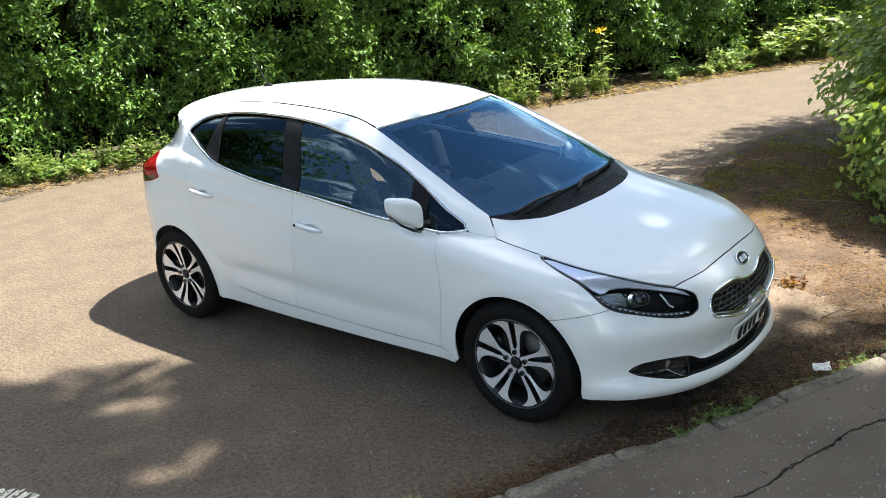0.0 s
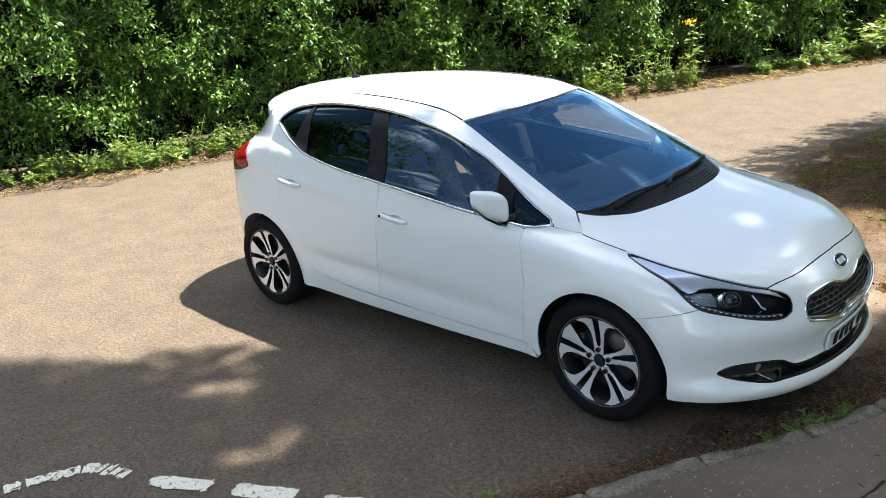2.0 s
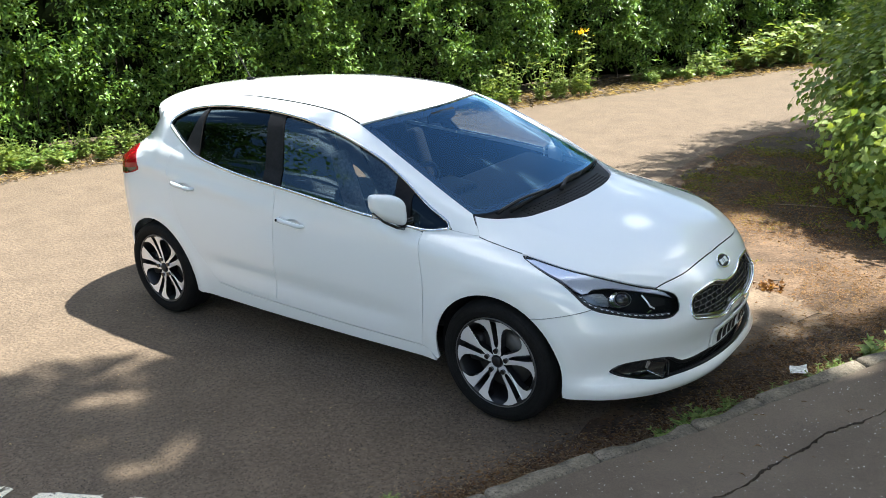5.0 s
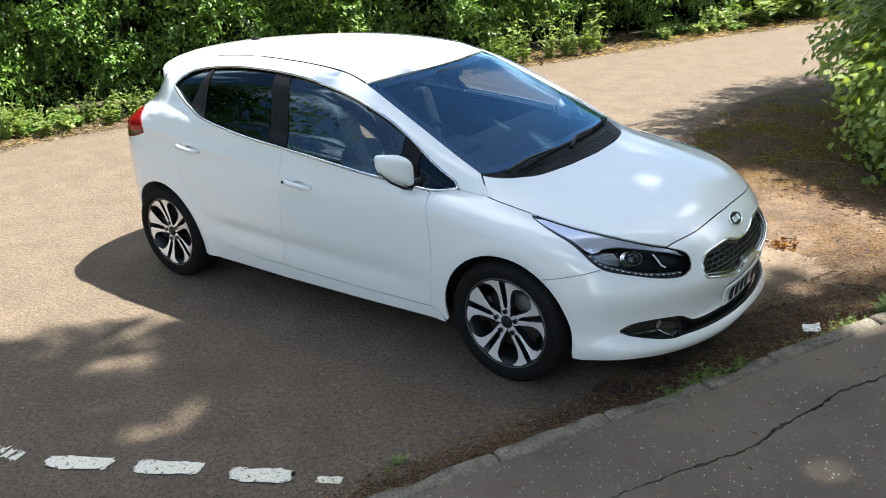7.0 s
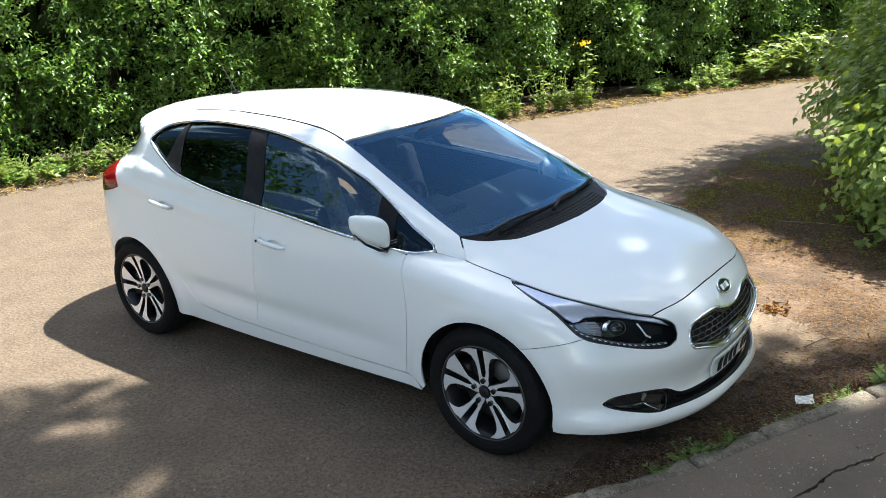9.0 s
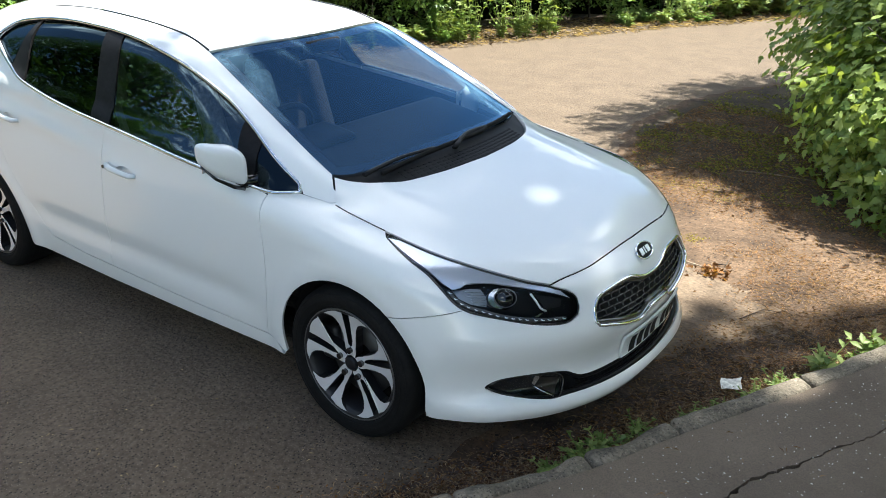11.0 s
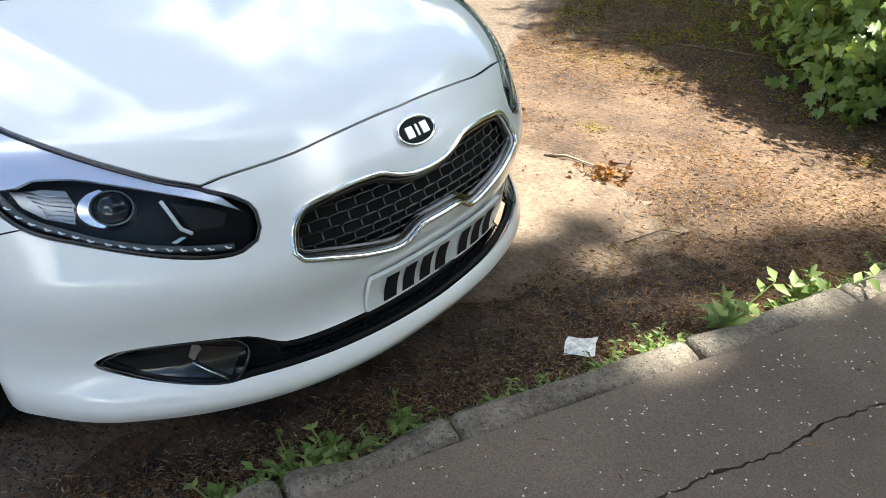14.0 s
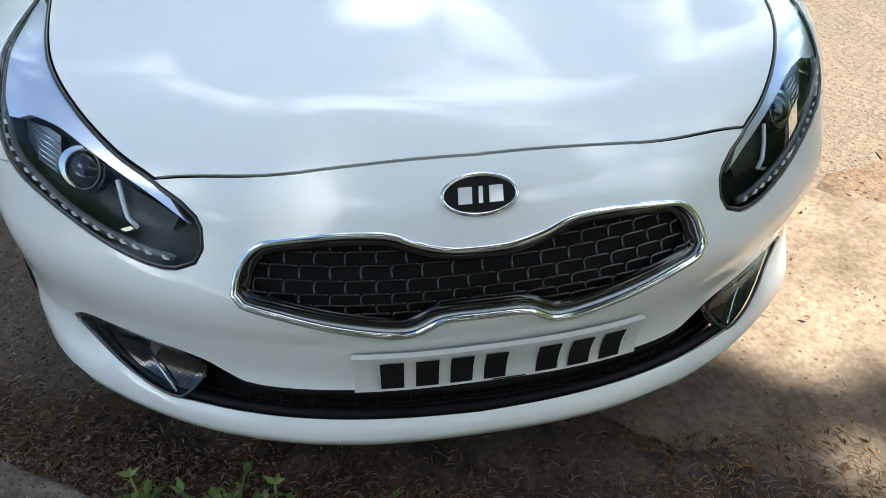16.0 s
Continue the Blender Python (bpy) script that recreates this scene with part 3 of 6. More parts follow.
# grille
grille = panel("grille", grille_hole, "nose", dark_void, car, "black honeycomb grille in a chrome frame", offset=-0.035, rim=0.002)
strip("grille_frame", resampled(grille_hole, 0.5), "nose", chrome, grille, 0.013, 0.001, "bright chrome frame", True)
strip("grille_surround", resampled(inset(grille_hole, 0.45), 0.5), "nose", gloss_black, grille, 0.026, -0.020, "black inner surround", True)
bm = bmesh.new()
cell, rise = 2.45, 1.05
small = inset(grille_hole, 0.35)
for row in range(-2, 13):
    for col in range(-11, 12):
        u0, v0 = (col + (row % 2) * 0.5) * cell, 6.4 + row * rise
        ring = [(u0 - cell * 0.44, v0 - rise * 0.46), (u0 - cell * 0.50, v0 - rise * 0.25), (u0 - cell * 0.50, v0 + rise * 0.20), (u0 - cell * 0.44, v0 + rise * 0.46), (u0 - cell * 0.30, v0 + rise * 0.50), (u0, v0 + rise * 0.50), (u0 + cell * 0.30, v0 + rise * 0.50), (u0 + cell * 0.44, v0 + rise * 0.46)]
        line = np.array(ring)
        if inside(line, small).sum() < 2:
            continue
        p = on_body("nose", line)
        p = p - body_normal(p) * 0.020
        tube(bm, p, 0.0028, 6)
part("grille_mesh", bm, grille_black, grille, "gloss black honeycomb bars", True)
circle = lambda u, v, r, s=1.0, k=28: np.array([(u + r * math.cos(a), v + r * s * math.sin(a)) for a in np.linspace(0, math.tau, k, endpoint=False)])
# lower intake and fog lamps
intake = panel("lower_intake", intake_hole, "nose", black_plastic, car, "matt black lower air intake", offset=-0.075, rim=0.004)
strip("intake_surround", resampled(inset(intake_hole, 0.30), 0.8), "nose", black_plastic, intake, 0.022, -0.022, "black inner edge", True)
bm = bmesh.new()
for v in (-1.75, -2.3):
    line = on_body("nose", [(u, v) for u in np.linspace(-21, 21, 40)])
    tube(bm, line - body_normal(line) * 0.046, 0.003, 5)
for u in np.linspace(-21, 21, 43):
    line = on_body("nose", [(u, -1.2), (u, -2.9)])
    tube(bm, line - body_normal(line) * 0.048, 0.002, 4)
part("intake_slats", bm, dark_void, intake)
FOG = spline([(-39.2, 0.0), (-37.6, 1.1), (-35.5, 1.6), (-31.2, 1.5), (-26.3, 0.9), (-24.6, -0.9), (-26.0, -2.6), (-27.4, -2.95), (-30.8, -2.6), (-34.5, -1.85), (-37.3, -0.95)], 0.7, True)
for sign in (1, -1):
    flat = FOG * np.array([sign, 1])
    fog = panel("fog_lamp", flat, "nose", gloss_black, car, "smoked fog lamp in a black surround", offset=-0.016, rim=0.004, spacing=0.02)
    panel("lens", circle(-33.4, -0.2, 2.2, 0.62) * np.array([sign, 1]), "nose", lens_dark, fog, "dark fog lens", offset=-0.013, rim=0.012, spacing=0.012)
    panel("fog_bowl", np.array([(-30.2, 0.9), (-29.5, 0.7), (-29.3, 0.2), (-30.2, -0.9), (-30.7, -0.5)]) * np.array([sign, 1]), "nose", reflector, fog, "silver bowl edge", offset=-0.012, rim=0.008, spacing=0.02, gap=0)
    strip("fog_divider", np.array([(-30.4, -1.0), (-28.8, -1.9), (-27.2, -2.7)]) * np.array([sign, 1]), "nose", reflector, fog, 0.005, -0.008, "silver divider")
    panel("fog_insert", np.array([(-29.2, 0.5), (-25.0, -0.5), (-26.8, -2.5), (-30.0, -1.1)]) * np.array([sign, 1]), "nose", smoke, fog, "brown smoked insert", offset=-0.013, rim=0.006, spacing=0.02)
    panel("fog_cover", flat, "nose", lamp_glass, fog, "clear cover", offset=-0.004, rim=0.002, spacing=0.02)
    strip("fog_trim", flat, "nose", gloss_black, fog, 0.006, -0.003, "black seal", True)
# headlamps
LAMP = np.concatenate([LAMP_TOP, LAMP_LOW[:-1]])
BROW_LOW = spline([(-23.5, 14.7), (-26.7, 16.2), (-30.8, 17.6), (-34.7, 18.7), (-38.7, 19.6), (-42.6, 19.7), (-44.0, 19.1), (-45.4, 18.9), (-46.9, 19.9), (-49.4, 22.2), (-53.3, 24.9), (-58.8, 28.9)], 1)
for sign in (1, -1):
    k = np.array([sign, 1])
    lamp = panel("headlamp", LAMP * k, "nose", lamp_dark, car, "clear headlamp with dark housing and LED strip", offset=-0.050, rim=0.004, spacing=0.02)
    panel("brow", np.concatenate([inset(LAMP, 0.30)[2:len(LAMP_TOP) - 2], BROW_LOW]) * k, "nose", brow_silver, lamp, "satin silver brow trim", offset=-0.004, rim=0.010, spacing=0.02)
    strip("rim_seal", resampled(inset(LAMP, 0.18), 0.8) * k, "nose", gloss_black, lamp, 0.0065, -0.003, "black seal", True)
    panel("projector_bezel", circle(-36.3, 16.9, 3.0, 0.74) * k, "nose", alloy_dark, lamp, "dark projector bezel", offset=-0.036, rim=0.014, spacing=0.012)
    crescent = np.concatenate([[(-36.1 + 2.75 * math.cos(a), 16.95 + 2.05 * math.sin(a)) for a in np.linspace(1.75, 4.55, 14)], [(-35.75 + 2.05 * math.cos(a), 16.95 + 1.75 * math.sin(a)) for a in np.linspace(4.55, 1.75, 14)]])
    panel("projector_bowl", crescent * k, "nose", reflector, lamp, "chrome crescent beside the projector", offset=-0.030, rim=0.006, spacing=0.010, gap=0)
    seat_at = on_body("nose", np.array([(-35.6, 16.95)]) * k)
    bulb = bmesh.new()
    bmesh.ops.create_uvsphere(bulb, u_segments=24, v_segments=14, radius=0.040)
    bmesh.ops.transform(bulb, matrix=Matrix.Translation(Vector(seat_at[0] - body_normal(seat_at)[0] * 0.052)), verts=bulb.verts)
    part("projector", bulb, lens_dark, lamp, "dark projector lens", True)
    strip("projector_ring", circle(-35.6, 16.95, 2.05, 0.86) * k, "nose", rim_edge, lamp, 0.0035, -0.026, "grey ring", True)
    strip("divider", np.array([(-31.0, 17.0), (-30.2, 15.4), (-29.6, 14.1), (-28.6, 13.5)]) * k, "nose", led_white, lamp, 0.008, -0.014, "silver divider")
    panel("turn_signal", np.array([(-30.1, 16.8), (-27, 15.9), (-24.9, 15.0), (-25.5, 13.6), (-28.7, 13.7)]) * k, "nose", alloy_dark, lamp, "smoked turn signal", offset=-0.022, rim=0.02, spacing=0.02)
    panel("reflector_bowl", np.array([(-45.4, 19.2), (-42.0, 19.5), (-39.8, 19.2), (-38.9, 17.4), (-39.2, 15.4), (-42.0, 16.1), (-44.2, 17.4)]) * k, "nose", bowl_grey, lamp, "silver reflector bowl", offset=-0.036, rim=0.008, spacing=0.02)
    for v in (16.2, 16.7, 17.2, 17.7, 18.2, 18.7):
        strip("bowl_rib", np.array([(-44.8 + (19.6 - v) * 0.95, v + 0.45), (-41.8, v), (-39.3, v - 0.35)]) * k, "nose", reflector, lamp, 0.0022, -0.032)
    panel("clip", np.array([(-30.7, 12.9), (-29.6, 13.35), (-29.2, 13.2), (-30.2, 12.75)]) * k, "nose", reflector, lamp, "bright tab", offset=-0.02, rim=0.01, spacing=0.02, gap=0)
    led = spline([(-46.2, 18.9), (-44.4, 16.9), (-42.2, 15.6), (-40.4, 15.0), (-37.4, 13.9), (-34.4, 13.1), (-31.5, 12.5), (-27.6, 11.95), (-25.0, 11.75)], 0.3)
    strip("led_strip", led[::4] * k, "nose", led_band, lamp, 0.015, -0.0145, "clear LED strip")
    for i in range(17):
        d = led[int((i + 0.5) / 17.2 * len(led))]
        panel("led", (np.array([(-0.34, 0.12), (-0.16, 0.16), (0.02, -0.02), (0.30, -0.04), (0.32, -0.14), (-0.10, -0.15)]) + d) * k, "nose", led_white, lamp, "", offset=-0.0030, rim=0.004, spacing=0.02, gap=0)
    panel("lamp_cover", LAMP * k, "nose", lamp_glass, lamp, "clear polycarbonate cover", offset=-0.001, rim=0.002, spacing=0.02)
# badge and number plate
badge_ring = np.array([(3.15 * math.cos(a), 17.15 + 1.42 * math.sin(a)) for a in np.linspace(0, math.tau, 40, endpoint=False)])
badge = panel("badge", badge_ring, "nose", plate_black, car, "black oval badge with chrome rim", offset=0.005, rim=0.008, spacing=0.012)
strip("badge_rim", badge_ring, "nose", chrome, badge, 0.008, 0.005, "chrome rim", True)
for u, wide in ((-1.30, 1.15), (0.0, 0.34), (1.30, 1.15)):
    panel("badge_bar", np.array([(u - wide / 2, 16.55), (u + wide / 2, 16.55), (u + wide / 2 + 0.1, 17.72), (u - wide / 2 + 0.1, 17.72)]), "nose", alloy, badge, "plain silver bar", offset=0.008, rim=0.003, spacing=0.02, gap=0.0)
PLATE_MID, PLATE_WIDE = 1.9, 25.6
box = lambda u0, u1, v0, v1: np.array([(u0, v0), (u1, v0), (u1, v1), (u0, v1)])
plate = panel("number_plate", box(PLATE_MID - PLATE_WIDE / 2, PLATE_MID + PLATE_WIDE / 2, -0.95, 4.0), "nose", plate_white, car, "white number plate with plain dark bars", offset=0.016, rim=0.010, gap=0.0)
for y in (-0.196, -0.135, -0.074, -0.013, 0.083, 0.144, 0.205):
    u = PLATE_MID + math.degrees(y / 1.175)
    panel("plate_bar", box(u - 0.98, u + 0.98, -0.35, 3.42), "nose", plate_black, plate, "dark bar", offset=0.0200, rim=0.001, gap=0.0)
panel("plate_line", box(PLATE_MID - 0.8, PLATE_MID + 2.2, -0.72, -0.55), "nose", plate_black, plate, "small dark line", offset=0.0200, rim=0.001, gap=0.0)
for y in (-0.225, 0.240):
    at = on_body("nose", [(PLATE_MID + math.degrees(y / 1.175), 1.4)])[0]
    screw = bmesh.new()
    bmesh.ops.create_uvsphere(screw, u_segments=10, v_segments=6, radius=0.006, matrix=pose(at[0] + 0.014, at[1], at[2]))
    part("plate_screw", screw, plate_white, plate, "white screw cap", True)
# front wings, doors, quarters
lamp_back = moved(LAMP_LOW[lamp_turn:][::-1], "nose", "slant")
seam = moved(wing_seam, "nose", "slant")
wing = np.concatenate([moved(np.concatenate([SEAM_A, spline([(-0.442, 0.900), (-0.38, 0.904), (-0.312, 0.914)]), FENDER_TOP[1:]]), "side", "slant"), lamp_back[1:-1], seam,
                       moved(np.concatenate([arch(0, 0.352, 53, 190)[1:], [(-0.36, 0.24), (-0.40, 0.285)]]), "side", "slant")])
panel("front_wing", wing, "slant", paint, car, "white painted front wing", twin=True)
doors = {"front_door": np.concatenate([SEAM_B[::-1], DLO_LOW[::-1][(DLO_LOW[::-1][:, 0] > -1.44) & (DLO_LOW[::-1][:, 0] < -0.45)] - [0, 0.004], SEAM_A[::-1], DOOR_LOW[::-1][DOOR_LOW[::-1][:, 0] > -1.53]]),
         "rear_door": np.concatenate([SEAM_C[::-1], DLO_LOW[::-1][(DLO_LOW[::-1][:, 0] > -2.345) & (DLO_LOW[::-1][:, 0] < -1.46)] - [0, 0.004], SEAM_B, DOOR_LOW[::-1][DOOR_LOW[::-1][:, 0] < -1.55]])}
HANDLES = {"front_door": (-1.322, 0.832), "rear_door": (-2.275, 0.925)}
cup_ring = lambda x, z: np.array([(x + 0.058 * math.cos(a) + 0.012, z - 0.006 + 0.027 * math.sin(a)) for a in np.linspace(0, math.tau, 24, endpoint=False)])
for name, outline in doors.items():
    panel(name, outline, "side", paint, car, "white painted door", twin=True, holes=[cup_ring(*HANDLES[name])], rim=0.006)
panel("sill", np.concatenate([[(-0.37, 0.228), (-0.40, 0.290)], DOOR_LOW[::-1] - [0, 0.004], arch(-2.65, 0.352, 8, -14, 6), [(-2.28, 0.222), (-1.6, 0.212), (-1.0, 0.216)]]), "side", paint, car, "white sill", twin=True, gap=0.001)
PILLAR_SEAM = np.stack([np.linspace(-2.86, -2.496, 14), np.linspace(1.24, 1.270, 14)], 1)
quarter = np.concatenate([SEAM_C, [(-2.10, 0.325)], arch(-2.65, 0.352, 6, 190), spline([(-3.02, 0.25), (-3.10, 0.34), (-3.16, 0.5), (-3.19, 0.7), (-3.16, 0.9), (-3.05, 1.08), (-2.86, 1.24)]), PILLAR_SEAM[1:]])
panel("rear_quarter", quarter, "side", paint, car, "white painted rear quarter panel", twin=True, gap=0.0, rim=0.004)
rail = np.concatenate([moved(np.concatenate([[(-0.172, -0.722)], SCREEN_SIDE - [0, 0.003], DITCH - [0, 0.004]]), "top", "slant"), moved(np.concatenate([PILLAR_SEAM, DLO_TOP[1:-1] + [0, 0.003], [(-0.300, 0.912), (-0.19, 0.893)]]), "side", "slant")])
panel("roof_rail", rail, "slant", paint, car, "white pillar and roof rail", twin=True, gap=0.0, rim=0.004)
roof_half = np.concatenate([SCREEN_TOP[::-1] - [0.012, 0], DITCH + [0, 0.004], [(-2.99, -0.30), (-3.04, 0)]])
panel("roof", whole(roof_half, "top"), "top", paint, car, "white painted roof", spacing=0.05, gap=0.001)
panel("tailgate", spline([(-54, -38), (-56, -10), (-60, 14), (-58, 30), (-40, 44), (0, 56), (40, 44), (58, 30), (60, 14), (56, -10), (54, -38), (0, -42)], 2, True), "tail", paint, car, "white tailgate and rear bumper", offset=-0.004, spacing=0.05)
pillar_band = np.concatenate([PILLAR_SEAM + [0, 0.03], PILLAR_SEAM[::-1] - [0, 0.03]])
panel("pillar_backing", pillar_band, "side", paint, car, "", offset=-0.003, rim=0.001, twin=True)
TAIL_LAMP = np.concatenate([spline([(-2.845, 1.104), (-2.790, 1.05), (-2.768, 0.985)]), spline([(-2.772, 0.968), (-2.87, 0.938), (-3.02, 0.915), (-3.13, 0.925)]), spline([(-3.13, 0.98), (-3.08, 1.04), (-3.0, 1.083), (-2.90, 1.108)])])
for sign in (1, -1):
    lamp_skin = panel("tail_lamp", TAIL_LAMP, "side", red_lens, car, "red tail lamp", offset=0.003, rim=0.006, spacing=0.02)
    dark = panel("lamp_lower", np.array([(-2.795, 0.988), (-2.795, 0.972), (-2.87, 0.945), (-3.02, 0.925), (-3.02, 0.955), (-2.88, 0.972)]), "side", lens_dark, lamp_skin, "dark lower lens", offset=0.0045, rim=0.003, spacing=0.02, gap=0)
    if sign < 0:
        for ob in (lamp_skin, dark):
            ob.data.transform(Matrix.Diagonal((1, -1, 1, 1)))
            ob.data.flip_normals()
strip("roof_trim", DITCH[DITCH[:, 0] > -1.95], "top", gloss_black, car, 0.012, -0.001, "black roof seam trim", False, True)
strip("roof_trim", DITCH[(DITCH[:, 0] < -1.93) & (DITCH[:, 0] > -2.40)], "top", rim_edge, car, 0.005, 0.0012, "grey roof seam trim", False, True)
# glass
screen = whole(np.concatenate([SCREEN_TOP[::-1], SCREEN_SIDE[::-1][1:], SCREEN_LOW[::-1][1:]]), "top")
windscreen = panel("windscreen", screen, "top", screen_glass, car, "windscreen reflecting the sky", offset=-0.003, spacing=0.05, rim=0.004)
panel("screen_border", screen, "top", gloss_black, windscreen, "black printed border", offset=-0.006, spacing=0.03, rim=0.001, holes=[inset(resampled(screen, 0.03), 0.045)])
cowl = np.concatenate([HOOD_REAR, SCREEN_LOW[::-1]])
cowl_panel = panel("cowl", whole(cowl[:len(HOOD_REAR) + len(SCREEN_LOW)], "top"), "top", cowl_plastic, car, "black plastic cowl with vent slots", offset=-0.012, spacing=0.03, rim=0.01)
for y in np.arange(-0.40, 0.41, 0.032):
    for dx in (0.018, 0.036, 0.054, 0.072, 0.090):
        q = on_body("top", [(0.016 - dx - 0.30 * y * y, y)])[0]
        slot = part("vent_slot", block(bmesh.new(), (0.009, 0.022, 0.003)), dark_void, cowl_panel)
        slot.matrix_basis = pose(q[0], q[1], q[2] - 0.0128, 0, 12, 0)
upper = np.concatenate([DLO_LOW[:-1], DLO_TOP[:-1]])
strip("window_trim", resampled(upper, 0.03), "side", chrome, car, 0.016, 0.004, "bright chrome window trim", True, True)


def between(x0, x1, lean=0.25, lean_back=None):
    """The part of the side window opening between two leaning uprights."""
    o = resampled(upper, 0.01)
    high = o[:, 1] - 1.0
    back = lean if lean_back is None else lean_back
    q = o[(o[:, 0] + back * high > x0) & (o[:, 0] + lean * high < x1)]
    mid = q.mean(0)
    return q[np.argsort(np.arctan2(q[:, 1] - mid[1], q[:, 0] - mid[0]))]


DEEP = -0.008
panel("rear_window", between(-2.135, -1.54, 0.30, 0.19), "side", privacy_glass, car, "dark privacy glass", DEEP, twin=True, rim=0.003)
panel("front_window", between(-1.43, -0.62, 0.35), "side", side_glass, car, "clear side glass", DEEP, twin=True, rim=0.003)
panel("quarter_glass", between(-2.9, -2.365, -0.36), "side", privacy_glass, car, "small dark rear glass", DEEP, twin=True, rim=0.003)
panel("front_quarter_glass", between(-0.545, -0.2, 0.35), "side", privacy_glass, car, "small triangular front glass", DEEP, twin=True, rim=0.003)
panel("pillar_trim", between(-1.56, -1.41, 0.32), "side", black_plastic, car, "black door pillar trim", -0.003, twin=True, rim=0.01, spacing=0.02)
panel("pillar_trim", between(-0.635, -0.535, 0.35), "side", black_plastic, car, "black pillar trim", -0.003, twin=True, rim=0.01, spacing=0.02)
panel("pillar_trim", between(-2.372, -2.130, 0.19, -0.36), "side", black_plastic, car, "black pillar trim", -0.004, twin=True, rim=0.01, spacing=0.02)
# dark lining behind the gaps
panel("inner_side", np.concatenate([[(-0.38, 0.24)], SEAM_A[5:-1], DLO_LOW[10:-4] - [0, 0.02], SEAM_C[2:-4], [(-2.2, 0.25)]]), "side", dark_void, car, "", offset=-0.022, rim=0.001, twin=True, spacing=0.06)
panel("inner_front", [(-60, 24), (-40, 22), (-25, 17), (0, 19), (25, 17), (40, 22), (60, 24), (50, -5), (0, -5.6), (-50, -5)], "nose", dark_void, car, "", offset=-0.075, rim=0.001, spacing=0.06)
part("floor_pan", block(bmesh.new(), (3.35, 1.44, 0.10), (-1.50, 0, 0.24), 0.03), dark_void, car, "black underside")
part("undertray", block(bmesh.new(), (0.62, 1.0, 0.04), (0.32, 0, 0.225), 0.015), dark_void, car, "black undertray")
for hub in (0, -2.65):
    for sign in (1, -1):
        bm = bmesh.new()
        ringa = arch(hub, 0.368, -14, 190 if hub else 196, 26)
        rows_y = [[bm.verts.new((x, sign * y, z)) for x, z in ringa] for y in ((0.80, 0.55) if hub == 0 else (0.72, 0.52))]
        for i in range(len(ringa) - 1):
            bm.faces.new((rows_y[0][i], rows_y[0][i + 1], rows_y[1][i + 1], rows_y[1][i]))
        bm.faces.new(rows_y[1])
        part("wheel_liner", bm, dark_void, car, "black wheel arch liner", True)
# door handles
for x, z in HANDLES.values():
    ring = on_body("side", cup_ring(x, z))
    for sign in (1, -1):
        m = np.array([1, sign, 1])
        base = on_body("side", [(x, z)])[0] * m
        out = -sign
        line = [(-0.100, 0.002, 0.010), (-0.090, 0.020, 0.011), (-0.045, 0.030, 0.008), (0.03, 0.030, 0.002), (0.082, 0.022, -0.005), (0.098, 0.002, -0.008)]
        handle = part("door_handle", tube(bmesh.new(), [(base[0] + a, base[1] + out * b, base[2] + c) for a, b, c in line], [0.010, 0.0155, 0.014, 0.0125, 0.0125, 0.009], 12), paint, car, "white door handle", True)
        bm = bmesh.new()
        rows_c = [[bm.verts.new(q) for q in (ring * m - np.array([0, out * d, 0]) - (ring * m - base) * shrink)] for d, shrink in ((0.001, 0.0), (0.014, 0.10), (0.021, 0.45))]
        for a, b in zip(rows_c, rows_c[1:]):
            for i in range(24):
                bm.faces.new((a[i], a[(i + 1) % 24], b[(i + 1) % 24], b[i]))
        bm.faces.new(rows_c[-1])
        part("handle_cup", bm, paint, handle, "white recessed cup", True)
        if x > -2:
            lock = bmesh.new()
            bmesh.ops.create_cone(lock, cap_ends=True, segments=14, radius1=0.008, radius2=0.008, depth=0.006, matrix=pose(base[0] - 0.088, base[1] + out * 0.036, base[2] + 0.011, 90, 0, 0))
            part("key_lock", lock, gloss_black, handle, "black key lock")
# door mirrors
for sign in (1, -1):
    bm = bmesh.new()
    bmesh.ops.create_uvsphere(bm, u_segments=28, v_segments=18, radius=1)
    for v in bm.verts:
        x, y, z = v.co
        s = lambda c, e: math.copysign(abs(c) ** e, c)
        out = (1 - s(y, 0.75)) / 2
        high, low = 0.054 + 0.052 * out, -0.108 + 0.118 * out ** 1.25
        v.co = Vector((s(x, 0.75) * (0.080 if x > 0 else 0.040) * (1.0 - 0.45 * out) - 0.028 * out, s(y, 0.58) * 0.089, (high + low) / 2 + (high - low) / 2 * s(z, 0.52)))
    mirror = part("door_mirror", bm, paint, car, "white door mirror housing", True)
    mirror.matrix_basis = pose(-0.578, -0.915, 1.012, 0, 0, -14) if sign > 0 else pose(-0.66, 0.865, 0.925, 0, 0, 14) @ Matrix.Diagonal((1, -1, 1, 1))
    part("mirror_glass", block(bmesh.new(), (0.004, 0.130, 0.080), (-0.058, 0.004, 0.004), 0.001, (0, 0, 8)), chrome, mirror, "mirror glass")
    part("mirror_foot", tube(bmesh.new(), [(-0.005, 0.06, -0.070), (0.0, 0.10, -0.088), (0.01, 0.15, -0.088), (0.015, 0.185, -0.07)], [0.020, 0.030, 0.032, 0.036], 12), gloss_black, mirror, "black mirror foot", True)
    part("mirror_lip", tube(bmesh.new(), [(-0.012, -0.080, 0.006), (0.014, -0.036, -0.046), (0.028, 0.03, -0.088), (0.025, 0.074, -0.104)], [0.004, 0.006, 0.008, 0.009], 8), gloss_black, mirror, "black lower edge", True)
